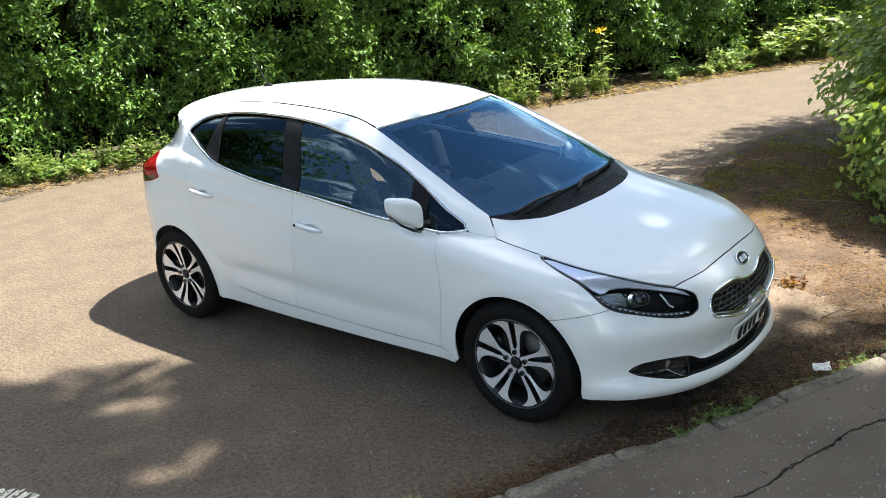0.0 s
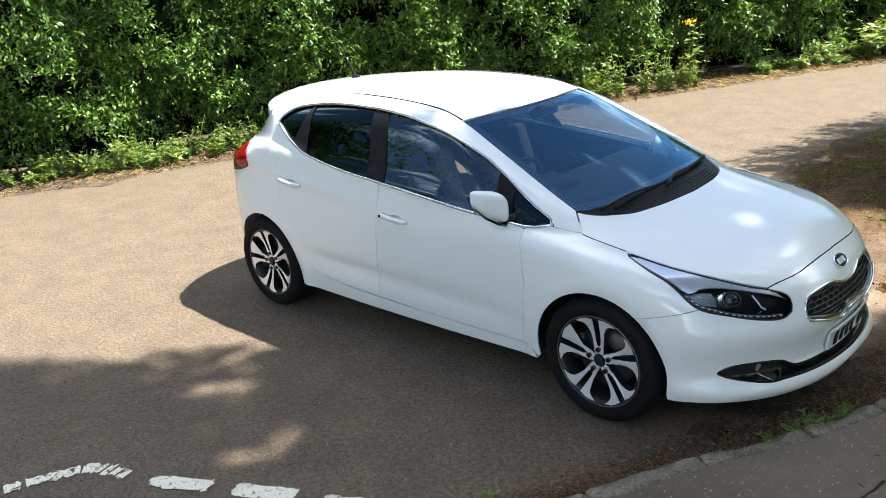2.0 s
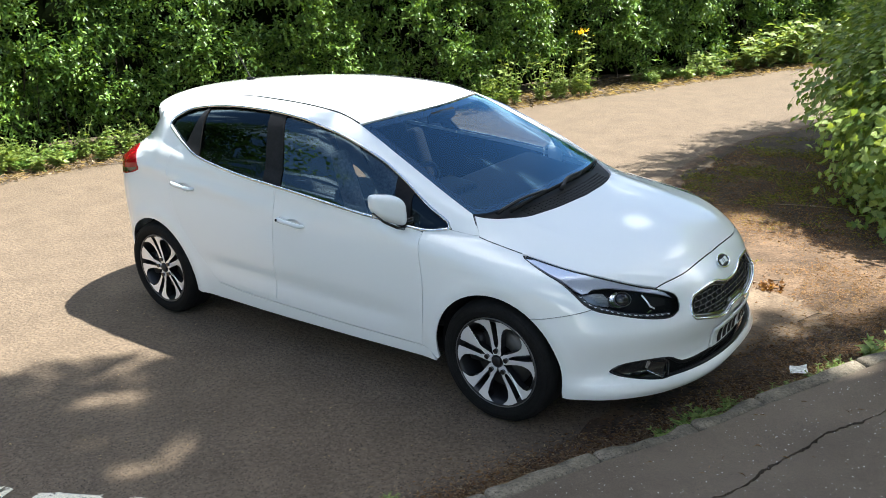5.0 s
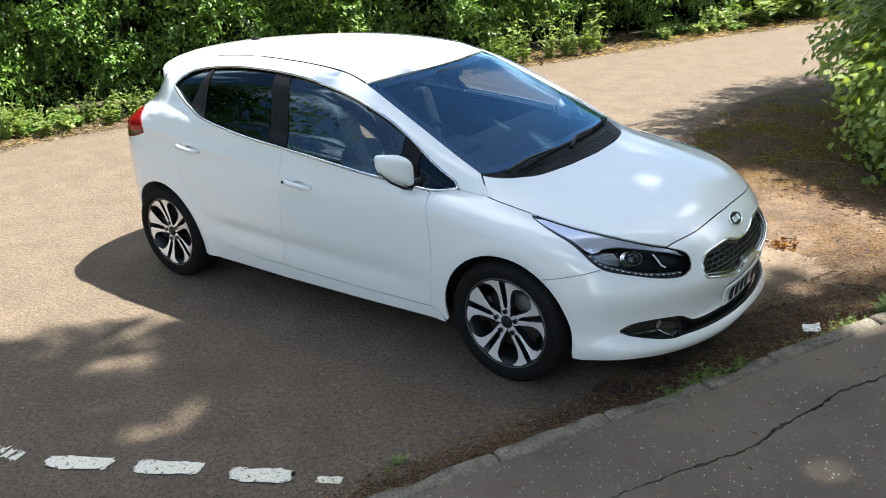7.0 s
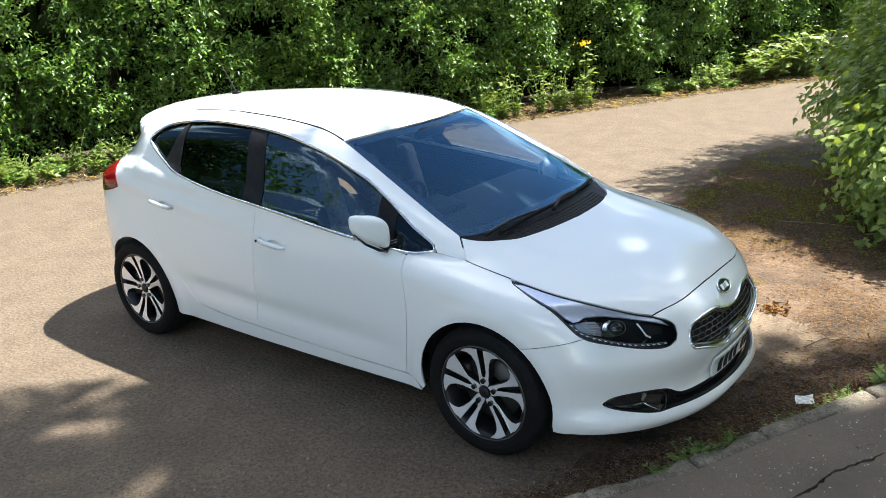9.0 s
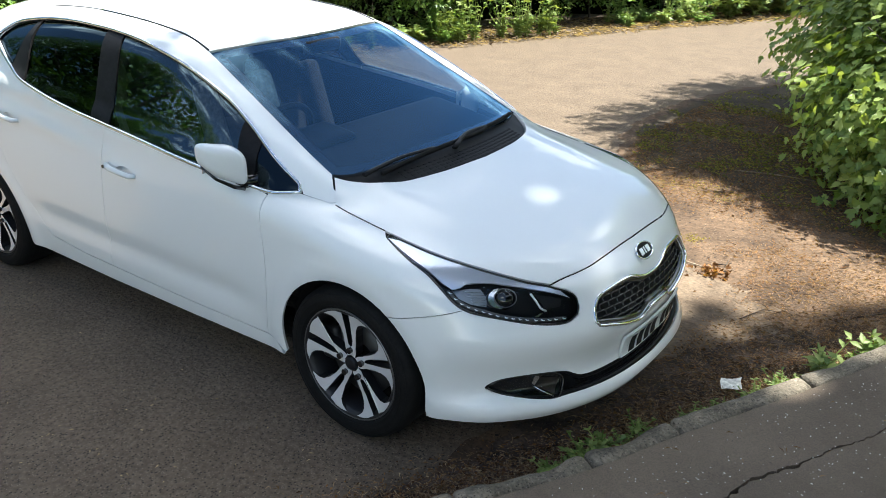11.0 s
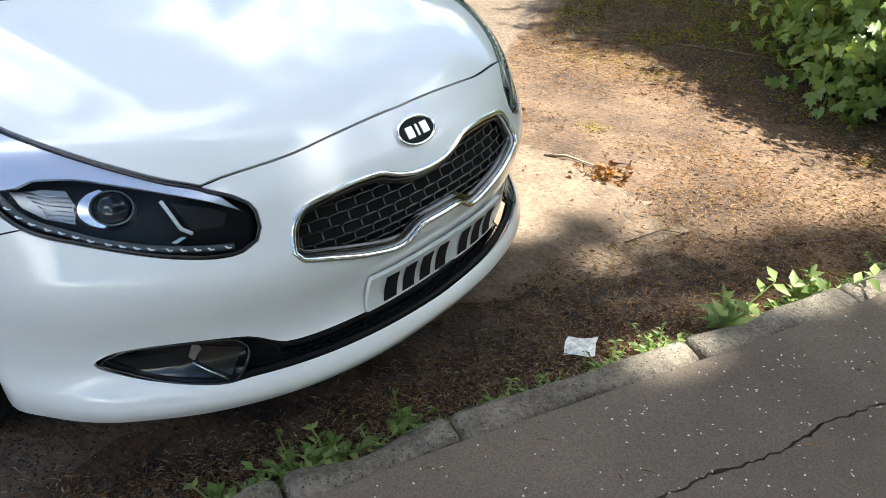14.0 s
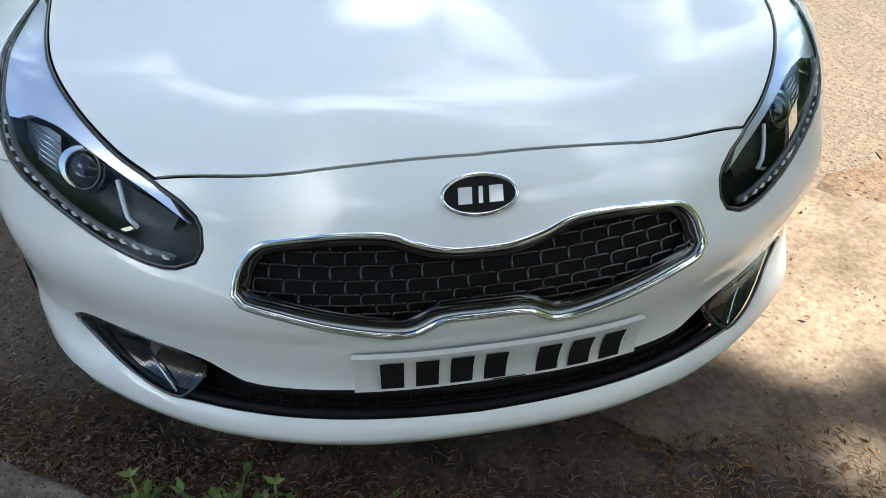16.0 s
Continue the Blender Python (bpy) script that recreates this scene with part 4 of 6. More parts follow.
# wipers and aerial
for line in ([(-0.165, -0.565), (-0.150, -0.38), (-0.105, -0.10), (-0.110, 0.15)], [(-0.070, -0.10), (-0.120, 0.05), (-0.135, 0.26), (-0.180, 0.46)]):
    q = on_body("top", spline(line, 0.04))
    q[:, 2] += 0.018
    wiper = part("wiper", tube(bmesh.new(), q[: len(q) * 6 // 10], [0.013 - 0.006 * i / len(q) for i in range(len(q) * 6 // 10)], 8, squash=0.6), black_plastic, car, "black wiper", True)
    blade = on_body("top", spline([(line[1][0] + 0.02, line[1][1] - 0.12), line[2], line[3], (line[3][0] - 0.02, line[3][1] + 0.07)], 0.04))
    blade[:, 2] += 0.014
    part("wiper_blade", tube(bmesh.new(), blade, 0.010, 6), rubber, wiper, "", True)
base = on_body("top", [(-2.56, 0.0)])[0]
aerial = part("aerial", block(bmesh.new(), (0.07, 0.03, 0.022), (0, 0, 0.008), 0.009), black_plastic, car, "black roof aerial", True)
aerial.matrix_basis = pose(*base)
part("whip", tube(bmesh.new(), [(0, 0, 0.012), (-0.13, 0, 0.20)], [0.004, 0.0025], 6), black_plastic, aerial)
# exhaust-side and cabin: dashboard, seats, steering wheel, liner
cabin_parts = part("dashboard", block(bmesh.new(), (0.55, 1.30, 0.20), (-0.50, 0, 0.845), 0.07, (0, 10, 0), 4), black_plastic, car, "black dashboard", True)
part("instrument_hood", block(bmesh.new(), (0.22, 0.40, 0.08), (-0.66, -0.36, 0.955), 0.035, (0, 8, 0), 4), black_plastic, cabin_parts, "", True)
ring = [(-0.86 + 0.075 * math.sin(a), -0.36 + 0.185 * math.cos(a), 0.93 + 0.17 * math.sin(a)) for a in np.linspace(0, math.tau, 32, endpoint=False)]
wheel_ob = part("steering_wheel", tube(bmesh.new(), ring, 0.016, 10, True), black_plastic, car, "black steering wheel", True)
part("wheel_boss", block(bmesh.new(), (0.05, 0.16, 0.13), (-0.84, -0.36, 0.92), 0.02, (0, -22, 0)), black_plastic, wheel_ob, "", True)
part("wheel_spoke", block(bmesh.new(), (0.02, 0.34, 0.035), (-0.85, -0.36, 0.93), 0.008, (0, -22, 0)), alloy, wheel_ob, "silver spoke", True)
part("cabin_floor", block(bmesh.new(), (2.6, 1.40, 0.06), (-1.70, 0, 0.36), 0.02), cloth_dark, car, "dark cabin floor")
for x, y, w in ((-1.35, -0.37, 0.50), (-1.35, 0.37, 0.50), (-2.25, -0.34, 0.62), (-2.25, 0.34, 0.62)):
    seat = part("seat", block(bmesh.new(), (0.50, w, 0.16), (x + 0.02, y, 0.56), 0.06, (0, -6, 0), 4), cloth_dark, car, "dark seat with pale side bolsters", True)
    part("seat_back", block(bmesh.new(), (0.14, w * 0.72, 0.62), (x - 0.28, y, 0.82), 0.06, (0, -14, 0), 4), cloth_dark, seat, "", True)
    part("headrest", block(bmesh.new(), (0.09, 0.25, 0.17), (x - 0.38, y, 1.18), 0.04, (0, -10, 0), 4), cloth_dark, seat, "", True)
    for s in (-1, 1):
        part("bolster", block(bmesh.new(), (0.19, 0.11, 0.50), (x - 0.21, y + s * w * 0.36, 0.82), 0.045, (0, -18, 0), 4), cloth_light if s * y < 0 else cloth_dark, seat, "pale side bolster" if s * y < 0 else "", True)
part("rear_shelf", block(bmesh.new(), (0.5, 1.2, 0.05), (-2.80, 0, 0.98), 0.02), cloth_dark, car, "dark parcel shelf")
part("mirror_inside", block(bmesh.new(), (0.04, 0.24, 0.065), (-0.92, 0, 1.30), 0.02, (0, 10, 0)), black_plastic, car, "black inside mirror", True)
# wheels
def alloy_wheel(at, sign, turn):
    w = part("wheel", lathe(bmesh.new(), [(0.222, -0.02), (0.222, -0.10), (0.205, -0.10), (0.200, 0.0), (0.205, 0.085), (0.218, 0.100), (0.229, 0.104), (0.233, 0.100), (0.230, 0.088), (0.222, 0.07)], 64), alloy_dark, car, "five-spoke two-tone alloy wheel", True)
    lip = lathe(bmesh.new(), [(0.224, 0.098), (0.228, 0.1045), (0.232, 0.1045), (0.2335, 0.100)], 64)
    part("rim_lip", lip, rim_edge, w, "machined rim lip", True)
    tyre = lathe(bmesh.new(), [(0.228, 0.093), (0.238, 0.107), (0.262, 0.115), (0.285, 0.113), (0.303, 0.101), (0.3125, 0.083), (0.316, 0.05), (0.3165, 0.0), (0.316, -0.05), (0.3125, -0.083), (0.303, -0.101), (0.285, -0.112), (0.238, -0.107), (0.222, -0.09)], 72)
    part("tyre", tyre, rubber, w, "black road tyre", True)
    grooves = bmesh.new()
    for y in (-0.055, -0.02, 0.02, 0.055):
        lathe(grooves, [(0.3172, y - 0.004), (0.3174, y), (0.3172, y + 0.004)], 72)
    part("tread_groove", grooves, dark_void, w)
    rings = bmesh.new()
    for r, y in ((0.246, 0.1125), (0.268, 0.1165), (0.292, 0.1100)):
        lathe(rings, [(r - 0.0025, y - 0.0005), (r, y + 0.0012), (r + 0.0025, y - 0.0008)], 72)
    part("sidewall_ring", rings, rubber, w, "", True)
    part("brake_disc", lathe(bmesh.new(), [(0.06, 0.025), (0.155, 0.025), (0.155, 0.005), (0.06, 0.005)], 48), steel, w, "steel brake disc", True)
    part("wheel_back", lathe(bmesh.new(), [(0.0, -0.03), (0.21, -0.03)], 40), dark_void, w)
    calliper = bmesh.new()
    block(calliper, (0.09, 0.07, 0.15), (0.145, 0.02, 0.03), 0.02)
    part("brake_calliper", calliper, alloy_dark, w, "", True)
    for k in range(5):
        a0 = math.radians(90 + 72 * k)
        for side in (-1, 1):
            # one machined arm of a split spoke: narrow at the hub, broad and flared at the rim
            inner = [(0.034, 0.4), (0.070, 0.3), (0.078, 7.0), (0.10, 7.6), (0.14, 6.2), (0.18, 5.2), (0.229, 4.4)]
            outer = [(0.229, 31.5), (0.222, 30.5), (0.213, 26.0), (0.202, 21.0), (0.184, 17.0), (0.155, 14.8), (0.120, 15.2), (0.090, 18.5), (0.072, 20.0), (0.052, 29.0), (0.034, 35.0)]
            bm = bmesh.new()
            flat = [(r, a0 + side * math.radians(t)) for r, t in inner + outer]
            depth = lambda r: 0.088 + 0.013 * ((r - 0.05) / 0.17) - 0.010 * math.sin(math.pi * min(1, r / 0.22))
            top = [bm.verts.new((r * math.cos(t), depth(r), r * math.sin(t))) for r, t in flat]
            f = bm.faces.new(top)
            low = [bm.verts.new((r * math.cos(t) * 0.995, depth(r) - 0.040, r * math.sin(t) * 0.995)) for r, t in flat]
            n = len(flat)
            for i in range(n):
                bm.faces.new((top[i], top[(i + 1) % n], low[(i + 1) % n], low[i]))
            bmesh.ops.triangulate(bm, faces=[f])
            ob = part("spoke", bm, alloy, w, "machined spoke arm")
            ob.data.materials.append(alloy_dark)
            for poly in ob.data.polygons:
                poly.material_index = 0 if abs(poly.normal.y) > 0.7 else 1
        nut = bmesh.new()
        bmesh.ops.create_cone(nut, cap_ends=True, segments=12, radius1=0.0125, radius2=0.011, depth=0.03, matrix=pose(0.057 * math.cos(a0), 0.080, 0.057 * math.sin(a0), 90, 0, 0))
        part("wheel_nut", nut, gloss_black, w, "dark wheel nut")
    cap = lathe(bmesh.new(), [(0.0, 0.094), (0.022, 0.0935), (0.026, 0.091), (0.028, 0.084), (0.029, 0.05)], 32)
    part("hub_cap", cap, alloy_dark, w, "dark hub cap", True)
    w.matrix_basis = pose(*at, 0, 0, 180 if sign < 0 else 0) @ pose(0, 0, 0, 0, turn, 0)
    return w


for x in (0.0, -2.65):
    for sign in (-1, 1):
        alloy_wheel((x, sign * 0.772, 0.3175), sign, 2 if x > -1 else 14)


# ---- ground, road, verge, kerb, pavement ----
ALONG = Vector((0.475, 0.880, 0)).normalized()
KERB = [(-1.2, -4.9), (-0.21, -2.715), (0.092, -2.040), (0.354, -1.490), (0.580, -1.019), (0.839, -0.559), (1.013, -0.168), (1.322, 0.472), (1.698, 1.312), (2.285, 2.708), (3.4, 5.2), (5.4, 9.6), (9.0, 17.0)]
kerb_line = spline(KERB, 0.05)


def sheet(name, outline, z, mat, label, category, thick=0.0, kind="structure"):
    """A flat piece of ground with a given outline."""
    bm = bmesh.new()
    if not thick:
        from mathutils.geometry import delaunay_2d_cdt
        at, _, tris, *_ = delaunay_2d_cdt([Vector((x, y)) for x, y in outline], [], [list(range(len(outline)))], 1, 1e-6)
        corner = [bm.verts.new((p.x, p.y, z)) for p in at]
        for t in tris:
            bm.faces.new([corner[i] for i in t])
    else:
        f = bm.faces.new([bm.verts.new((x, y, z)) for x, y in outline])
        made = bmesh.ops.extrude_face_region(bm, geom=[f])["geom"]
        bmesh.ops.translate(bm, vec=(0, 0, -thick), verts=[v for v in made if isinstance(v, bmesh.types.BMVert)])
    ob = part(name, bm, mat, None)
    return tagged(ob, label, category, kind=kind)


sheet("ground", [(-400, -400), (400, -400), (400, 400), (-400, 400)], -0.03, soil, "dark soil reaching to the horizon", "ground")
far_edge = [(-11.5, -7.3), (-8.2, -0.73), (-7.2, 1.62), (-5.9, 4.2), (-4.6, 6.62), (-3.2, 9.4), (-1.85, 11.8), (1.2, 17.6), (6, 26)]
rough_edge = spline(far_edge, 0.15)
rng = np.random.default_rng(3)
rough_edge = rough_edge + rng.normal(0, 0.03, rough_edge.shape)
sheet("road", list(rough_edge + np.array([-0.40, 0.21])) + [(14, 24)] + list(kerb_line[::-1]) + [(-4, -12)], 0.0, asphalt, "worn sunlit grey-brown asphalt road", "road")
dirt_edge = spline([(-0.32, -2.75), (0.10, -1.80), (0.32, -1.25), (0.40, -0.80), (0.36, -0.3), (0.10, 0.6), (-0.25, 1.6), (-0.75, 2.9), (-1.15, 4.2), (-0.95, 5.9), (0.6, 9.6), (3.0, 15.0)], 0.08)
dirt_edge = dirt_edge + np.stack([rng.normal(0, 0.022, len(dirt_edge)), rng.normal(0, 0.022, len(dirt_edge))], 1)
sheet("verge", list(dirt_edge) + [(8.6, 16.2)] + list(kerb_line[::-1][(kerb_line[::-1][:, 1] > -2.9) & (kerb_line[::-1][:, 1] < 16)]), 0.005, earth, "bare earth verge strewn with dead needles", "verge")
pave_edge = kerb_line + np.array([0.080, -0.043])
crack = spline([(-1.6, -7.0), (-0.5, -4.5), (0.30, -2.85), (0.62, -2.05), (0.889, -1.513), (1.178, -0.966), (1.268, -0.683), (1.41, -0.316), (1.553, -0.016), (1.783, 0.475), (1.947, 0.806), (2.35, 1.65), (3.2, 3.6), (6.2, 9.8)], 0.012)
rng = np.random.default_rng(8)
across = np.array([0.88, -0.475])
walked = np.cumsum(rng.normal(0, 0.0030, len(crack)))
walked -= np.convolve(walked, np.ones(61) / 61, "same")
crack = crack + walked[:, None] * across + rng.normal(0, 0.0016, crack.shape)
worn = np.convolve(rng.uniform(0.0, 1.0, len(crack)) ** 2, [0.25, 0.5, 0.25], "same")
gape = ((0.0012 + 0.0065 * np.exp(-((crack[:, 1] + 0.6) / 0.95) ** 2)) * (0.25 + 1.6 * worn))[:, None] * across
sheet("pavement_strip", list(pave_edge) + list((crack - gape)[::-1]), 0.098, paving, "dark cracked asphalt strip behind the kerb", "pavement", 0.03)
sheet("pavement", list(crack + gape) + [(9.5, 9.0), (4.6, -0.6), (2.6, -5.2), (1.2, -8.5)], 0.097, paving, "dark asphalt pavement with pale chips", "pavement", 0.03)
mould_edge = spline([(0.02, -2.05), (0.20, -1.55), (0.36, -1.12), (0.46, -0.72), (0.52, -0.25), (0.64, 0.15), (0.86, 0.62), (1.22, 1.15), (1.50, 1.75)], 0.04)
mould_edge = mould_edge + np.convolve(rng.normal(0, 0.05, len(mould_edge)), [0.3, 0.4, 0.3], "same")[:, None] * np.array([-0.88, 0.475])
mould_edge = mould_edge[mould_edge[:, 1] < 1.05]
inner = kerb_line[(kerb_line[:, 1] > -2.05) & (kerb_line[:, 1] < 1.15)]
steps = np.linspace(0.04, 0.96, 26)[:, None]
ragged = mould_edge[-1] * (1 - steps) + inner[-1] * steps + np.stack([np.zeros(26), np.random.default_rng(4).normal(0, 0.05, 26) * np.sin(np.pi * steps[:, 0])], 1)
sheet("gutter_soil", list(mould_edge) + list(ragged) + list(inner[::-1]), 0.0125, humus, "dark leaf mould gathered along the kerb", "soil")
bare_edge = spline([(0.34, 0.05), (0.50, 0.10), (0.66, 0.32), (0.90, 0.60), (1.10, 0.90), (0.98, 1.22), (0.62, 1.38), (0.18, 1.50), (-0.10, 1.35), (0.02, 0.90), (0.16, 0.45)], 0.03, True)
bare_edge = bare_edge + np.convolve(rng.normal(0, 0.055, len(bare_edge)), [0.25, 0.5, 0.25], "same")[:, None] * np.array([0.7, 0.7]) + rng.normal(0, 0.010, bare_edge.shape)
sheet("bare_ground", list(bare_edge), 0.0088, sand, "smooth trodden pale earth before the car", "soil")
sheet("grass", [(9.5, 9.0), (4.6, -0.6), (2.6, -5.2), (1.2, -8.5), (-3, -16), (40, -16), (40, 9.0)], 0.06, turf, "rough green grass behind the pavement", "grass")
# outline along the bush's shade; the mossy sheet inside is coloured darker for it
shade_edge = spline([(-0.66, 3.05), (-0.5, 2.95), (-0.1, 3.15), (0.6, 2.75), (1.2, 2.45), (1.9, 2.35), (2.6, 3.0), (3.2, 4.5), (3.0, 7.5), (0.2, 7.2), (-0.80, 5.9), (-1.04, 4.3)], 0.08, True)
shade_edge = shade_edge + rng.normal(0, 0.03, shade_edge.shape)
sheet("mossy_shade_ground", list(shade_edge), 0.0100, moss, "dark brown mossy earth with the bush's shade put into its colour", "moss")
bank = spline([(-10.6, -5.0), (-8.3, -0.6), (-7.3, 1.7), (-6.0, 4.3), (-4.7, 6.7), (-3.3, 9.5), (-1.95, 11.9), (1.1, 17.7)], 0.12)
bank = bank + np.convolve(rng.normal(0, 0.16, len(bank)), [0.2, 0.3, 0.3, 0.2], "same")[:, None] * np.array([0.88, -0.475]) + rng.normal(0, 0.015, bank.shape)
sheet("bank", list(bank + np.array([0.16, -0.08])) + list((bank + np.array([-2.6, 1.4]))[::-1]), 0.004, bank_earth, "brown earth strip at the hedge's foot", "soil")
# kerb stones, each with its own length
lengths = np.concatenate([[0], np.cumsum(np.linalg.norm(np.diff(kerb_line, axis=0), axis=1))])
where = lambda s: np.array([np.interp(s, lengths, kerb_line[:, 0]), np.interp(s, lengths, kerb_line[:, 1])])
joint_y = [-4.6, -3.9, -3.3, -2.75, -2.1, -1.50, -1.01, -0.55, -0.17, 0.47, 1.02, 1.55, 2.2, 2.9, 3.6, 4.3, 5.0, 5.9, 6.8]
kerb = thing("kerb", "row of weathered grey kerb stones", "kerb", kind="structure")
for y0, y1 in zip(joint_y, joint_y[1:]):
    s0, s1 = np.interp([y0, y1], kerb_line[:, 1], lengths)
    a, b = where(s0 + 0.0025), where(s1 - 0.0025)
    d = (b - a) / np.linalg.norm(b - a)
    long = np.linalg.norm(b - a)
    n = np.array([d[1], -d[0]])
    mid = (a + b) / 2 + n * 0.046
    bm = bmesh.new()
    block(bm, (long, 0.100, 0.16), (0, 0, 0), 0.022, segments=2)
    bmesh.ops.subdivide_edges(bm, edges=[e for e in bm.edges if e.calc_length() > 0.12], cuts=11, use_grid_fill=True)
    for v in bm.verts:
        q = Vector((v.co.x * 9 + mid[0] * 31, v.co.y * 14 + mid[1] * 17, v.co.z * 14))
        chip = max(0.0, noise.noise(q * 0.55) - 0.15) * (0.045 if v.co.z > 0.04 else 0.01)
        v.co += Vector((0, noise.noise(q) * 0.007 + (chip if v.co.y < 0 else -chip), noise.noise(q + Vector((9, 0, 0))) * 0.006 - chip * 0.8))
    stone = part("kerb_stone", bm, kerb_stone, kerb, "", True)
    stone.matrix_basis = pose(mid[0], mid[1], 0.024 + random.uniform(-0.003, 0.003), random.uniform(-1, 1), 0, math.degrees(math.atan2(d[1], d[0])))
# worn painted dashes across the road
dash_line = [(-1.235, -2.44, 0.31), (-0.855, -2.24, 0.31), (-0.465, -2.055, 0.27), (-0.19, -1.92, 0.11)]
for x, y, long in dash_line:
    poly = []
    for k in range(64):
        a = k * math.tau / 64
        c, s = math.cos(a), math.sin(a)
        u = math.copysign(abs(c) ** 0.35, c) * long / 2 + random.gauss(0, 0.010 if long > 0.2 else 0.003)
        v = math.copysign(abs(s) ** 0.35, s) * (0.045 if long > 0.2 else 0.024) + random.gauss(0, 0.005 if long > 0.2 else 0.002)
        poly.append((u, v))
    bm = bmesh.new()
    bm.faces.new([bm.verts.new((u, v, 0)) for u, v in poly])
    bmesh.ops.triangulate(bm, faces=bm.faces)
    dash = part("road_marking", bm, road_paint, None)
    tagged(dash, "worn white painted dash on the asphalt", "road marking", "dashes on the road", "structure")
    dash.matrix_basis = pose(x, y, 0.005, 0, 0, 28)

# an older painted curve, flaked into pieces
old_curve = spline([(-2.05, -3.35), (-1.90, -3.01), (-1.80, -2.78), (-1.72, -2.65), (-1.60, -2.59), (-1.46, -2.555)], 0.012)
i = 0
while i < len(old_curve) - 4:
    step = random.randint(3, 9) if i < len(old_curve) * 0.7 else random.randint(2, 4)
    j = min(i + step, len(old_curve) - 1)
    edge_a, edge_b = [], []
    for k in range(i, j + 1):
        d = old_curve[min(k + 1, len(old_curve) - 1)] - old_curve[max(k - 1, 0)]
        side = np.array([-d[1], d[0]]) / np.linalg.norm(d)
        edge_a.append(old_curve[k] + side * random.uniform(0.028, 0.050) + np.random.normal(0, 0.004, 2))
        edge_b.append(old_curve[k] - side * random.uniform(0.026, 0.050) + np.random.normal(0, 0.004, 2))
    bm = bmesh.new()
    bm.faces.new([bm.verts.new((x, y, 0.005)) for x, y in edge_a + edge_b[::-1]])
    bmesh.ops.triangulate(bm, faces=bm.faces)
    tagged(part("paint_flake", bm, road_paint, None), "worn flake of white road paint", "road marking", "flakes of a painted curve", "structure")
    i = j + random.choice([0, 0, 1, 1, 2])


# ---- foliage ----
def leaf_cloud(name, base, forward, up, length, width, mat, parent=None, label="", lobes=False):
    """Many leaves in one mesh: each a folded blade, or a lobed one, from rows of places and directions."""
    n = len(base)
    forward = forward / np.linalg.norm(forward, axis=1, keepdims=True)
    side = np.cross(forward, up)
    side /= np.maximum(np.linalg.norm(side, axis=1, keepdims=True), 1e-6)
    normal = np.cross(side, forward)
    L, W = np.asarray(length).reshape(-1, 1), np.asarray(width).reshape(-1, 1)
    if lobes:
        half = [(0.04, 0.36, 0.05), (0.32, 0.64, 0.0), (0.37, 0.33, 0.05), (0.72, 0.38, 0.0), (0.66, 0.19, 0.04)]
        shape = [(0, 0, 0), *half, (1.0, 0.0, -0.10), *[(a, -b, c) for a, b, c in half[::-1]], (0.36, 0, -0.05)]
        tri = [(i, 12, (i + 1) % 12) for i in range(12)]
    else:
        shape = [(0, 0, 0), (0.40, 0.5, 0.10), (1.0, 0, -0.12), (0.40, -0.5, 0.10), (0.45, 0, 0)]
        tri = [(0, 4, 1), (1, 4, 2), (2, 4, 3), (3, 4, 0)]
    verts = np.stack([base + forward * L * a + side * W * b + normal * L * c for a, b, c in shape], 1)
    k = len(shape)
    faces = (np.arange(n)[:, None, None] * k + np.array(tri)[None]).reshape(-1, 3)
    me = bpy.data.meshes.new(name)
    me.vertices.add(n * k)
    me.vertices.foreach_set("co", verts.reshape(-1).astype(np.float32))
    me.loops.add(len(faces) * 3)
    me.loops.foreach_set("vertex_index", faces.reshape(-1).astype(np.int32))
    me.polygons.add(len(faces))
    me.polygons.foreach_set("loop_start", (np.arange(len(faces)) * 3).astype(np.int32))
    me.update(calc_edges=True)
    me.materials.append(mat)
    ob = new(name, me)
    ob.parent = parent
    return tagged(ob, label)


def unit(v):
    return v / np.maximum(np.linalg.norm(v, axis=-1, keepdims=True), 1e-9)


def sprays(rng, start, way, count, length, leaf, spread=0.9):
    """Leaves along shoots: start and way are rows; returns base, forward, up of all leaves."""
    n = len(start)
    s = np.tile(np.linspace(0.15, 1.0, count), (n, 1)) * np.asarray(length).reshape(-1, 1)
    sag = np.array([0, 0, -0.25])
    way = unit(way)
    base = start[:, None] + way[:, None] * s[..., None] + sag * (s**2)[..., None]
    turn = np.where(np.arange(count) % 2, 1.0, -1.0)
    across = unit(np.cross(way, rng.normal(size=(n, 3))))
    forward = way[:, None] * 0.55 + across[:, None] * turn[None, :, None] * spread + rng.normal(0, 0.28, (n, count, 3))
    up = np.array([0, 0, 1.0]) + rng.normal(0, 0.45, (n, count, 3))
    return base.reshape(-1, 3), forward.reshape(-1, 3), up.reshape(-1, 3)


# the clipped hedge along the far side of the road
rng = np.random.default_rng(11)
hedge = thing("hedge", "tall dense green hedge along the road", "hedge")
HEDGE = spline([(-14.5, -8.0), (-9.1, -0.35), (-8.0, 2.1), (-6.6, 4.75), (-5.3, 7.1), (-3.9, 9.9), (-2.4, 12.6), (0.8, 18.6), (5.5, 27)], 0.1)
hlen = np.concatenate([[0], np.cumsum(np.linalg.norm(np.diff(HEDGE, axis=0), axis=1))])


def hedge_place(s, depth, z):
    """A point s metres along the hedge, depth metres in from its face."""
    x, y = np.interp(s, hlen, HEDGE[:, 0]), np.interp(s, hlen, HEDGE[:, 1])
    return np.stack([x - 0.880 * depth, y + 0.475 * depth, z], -1)


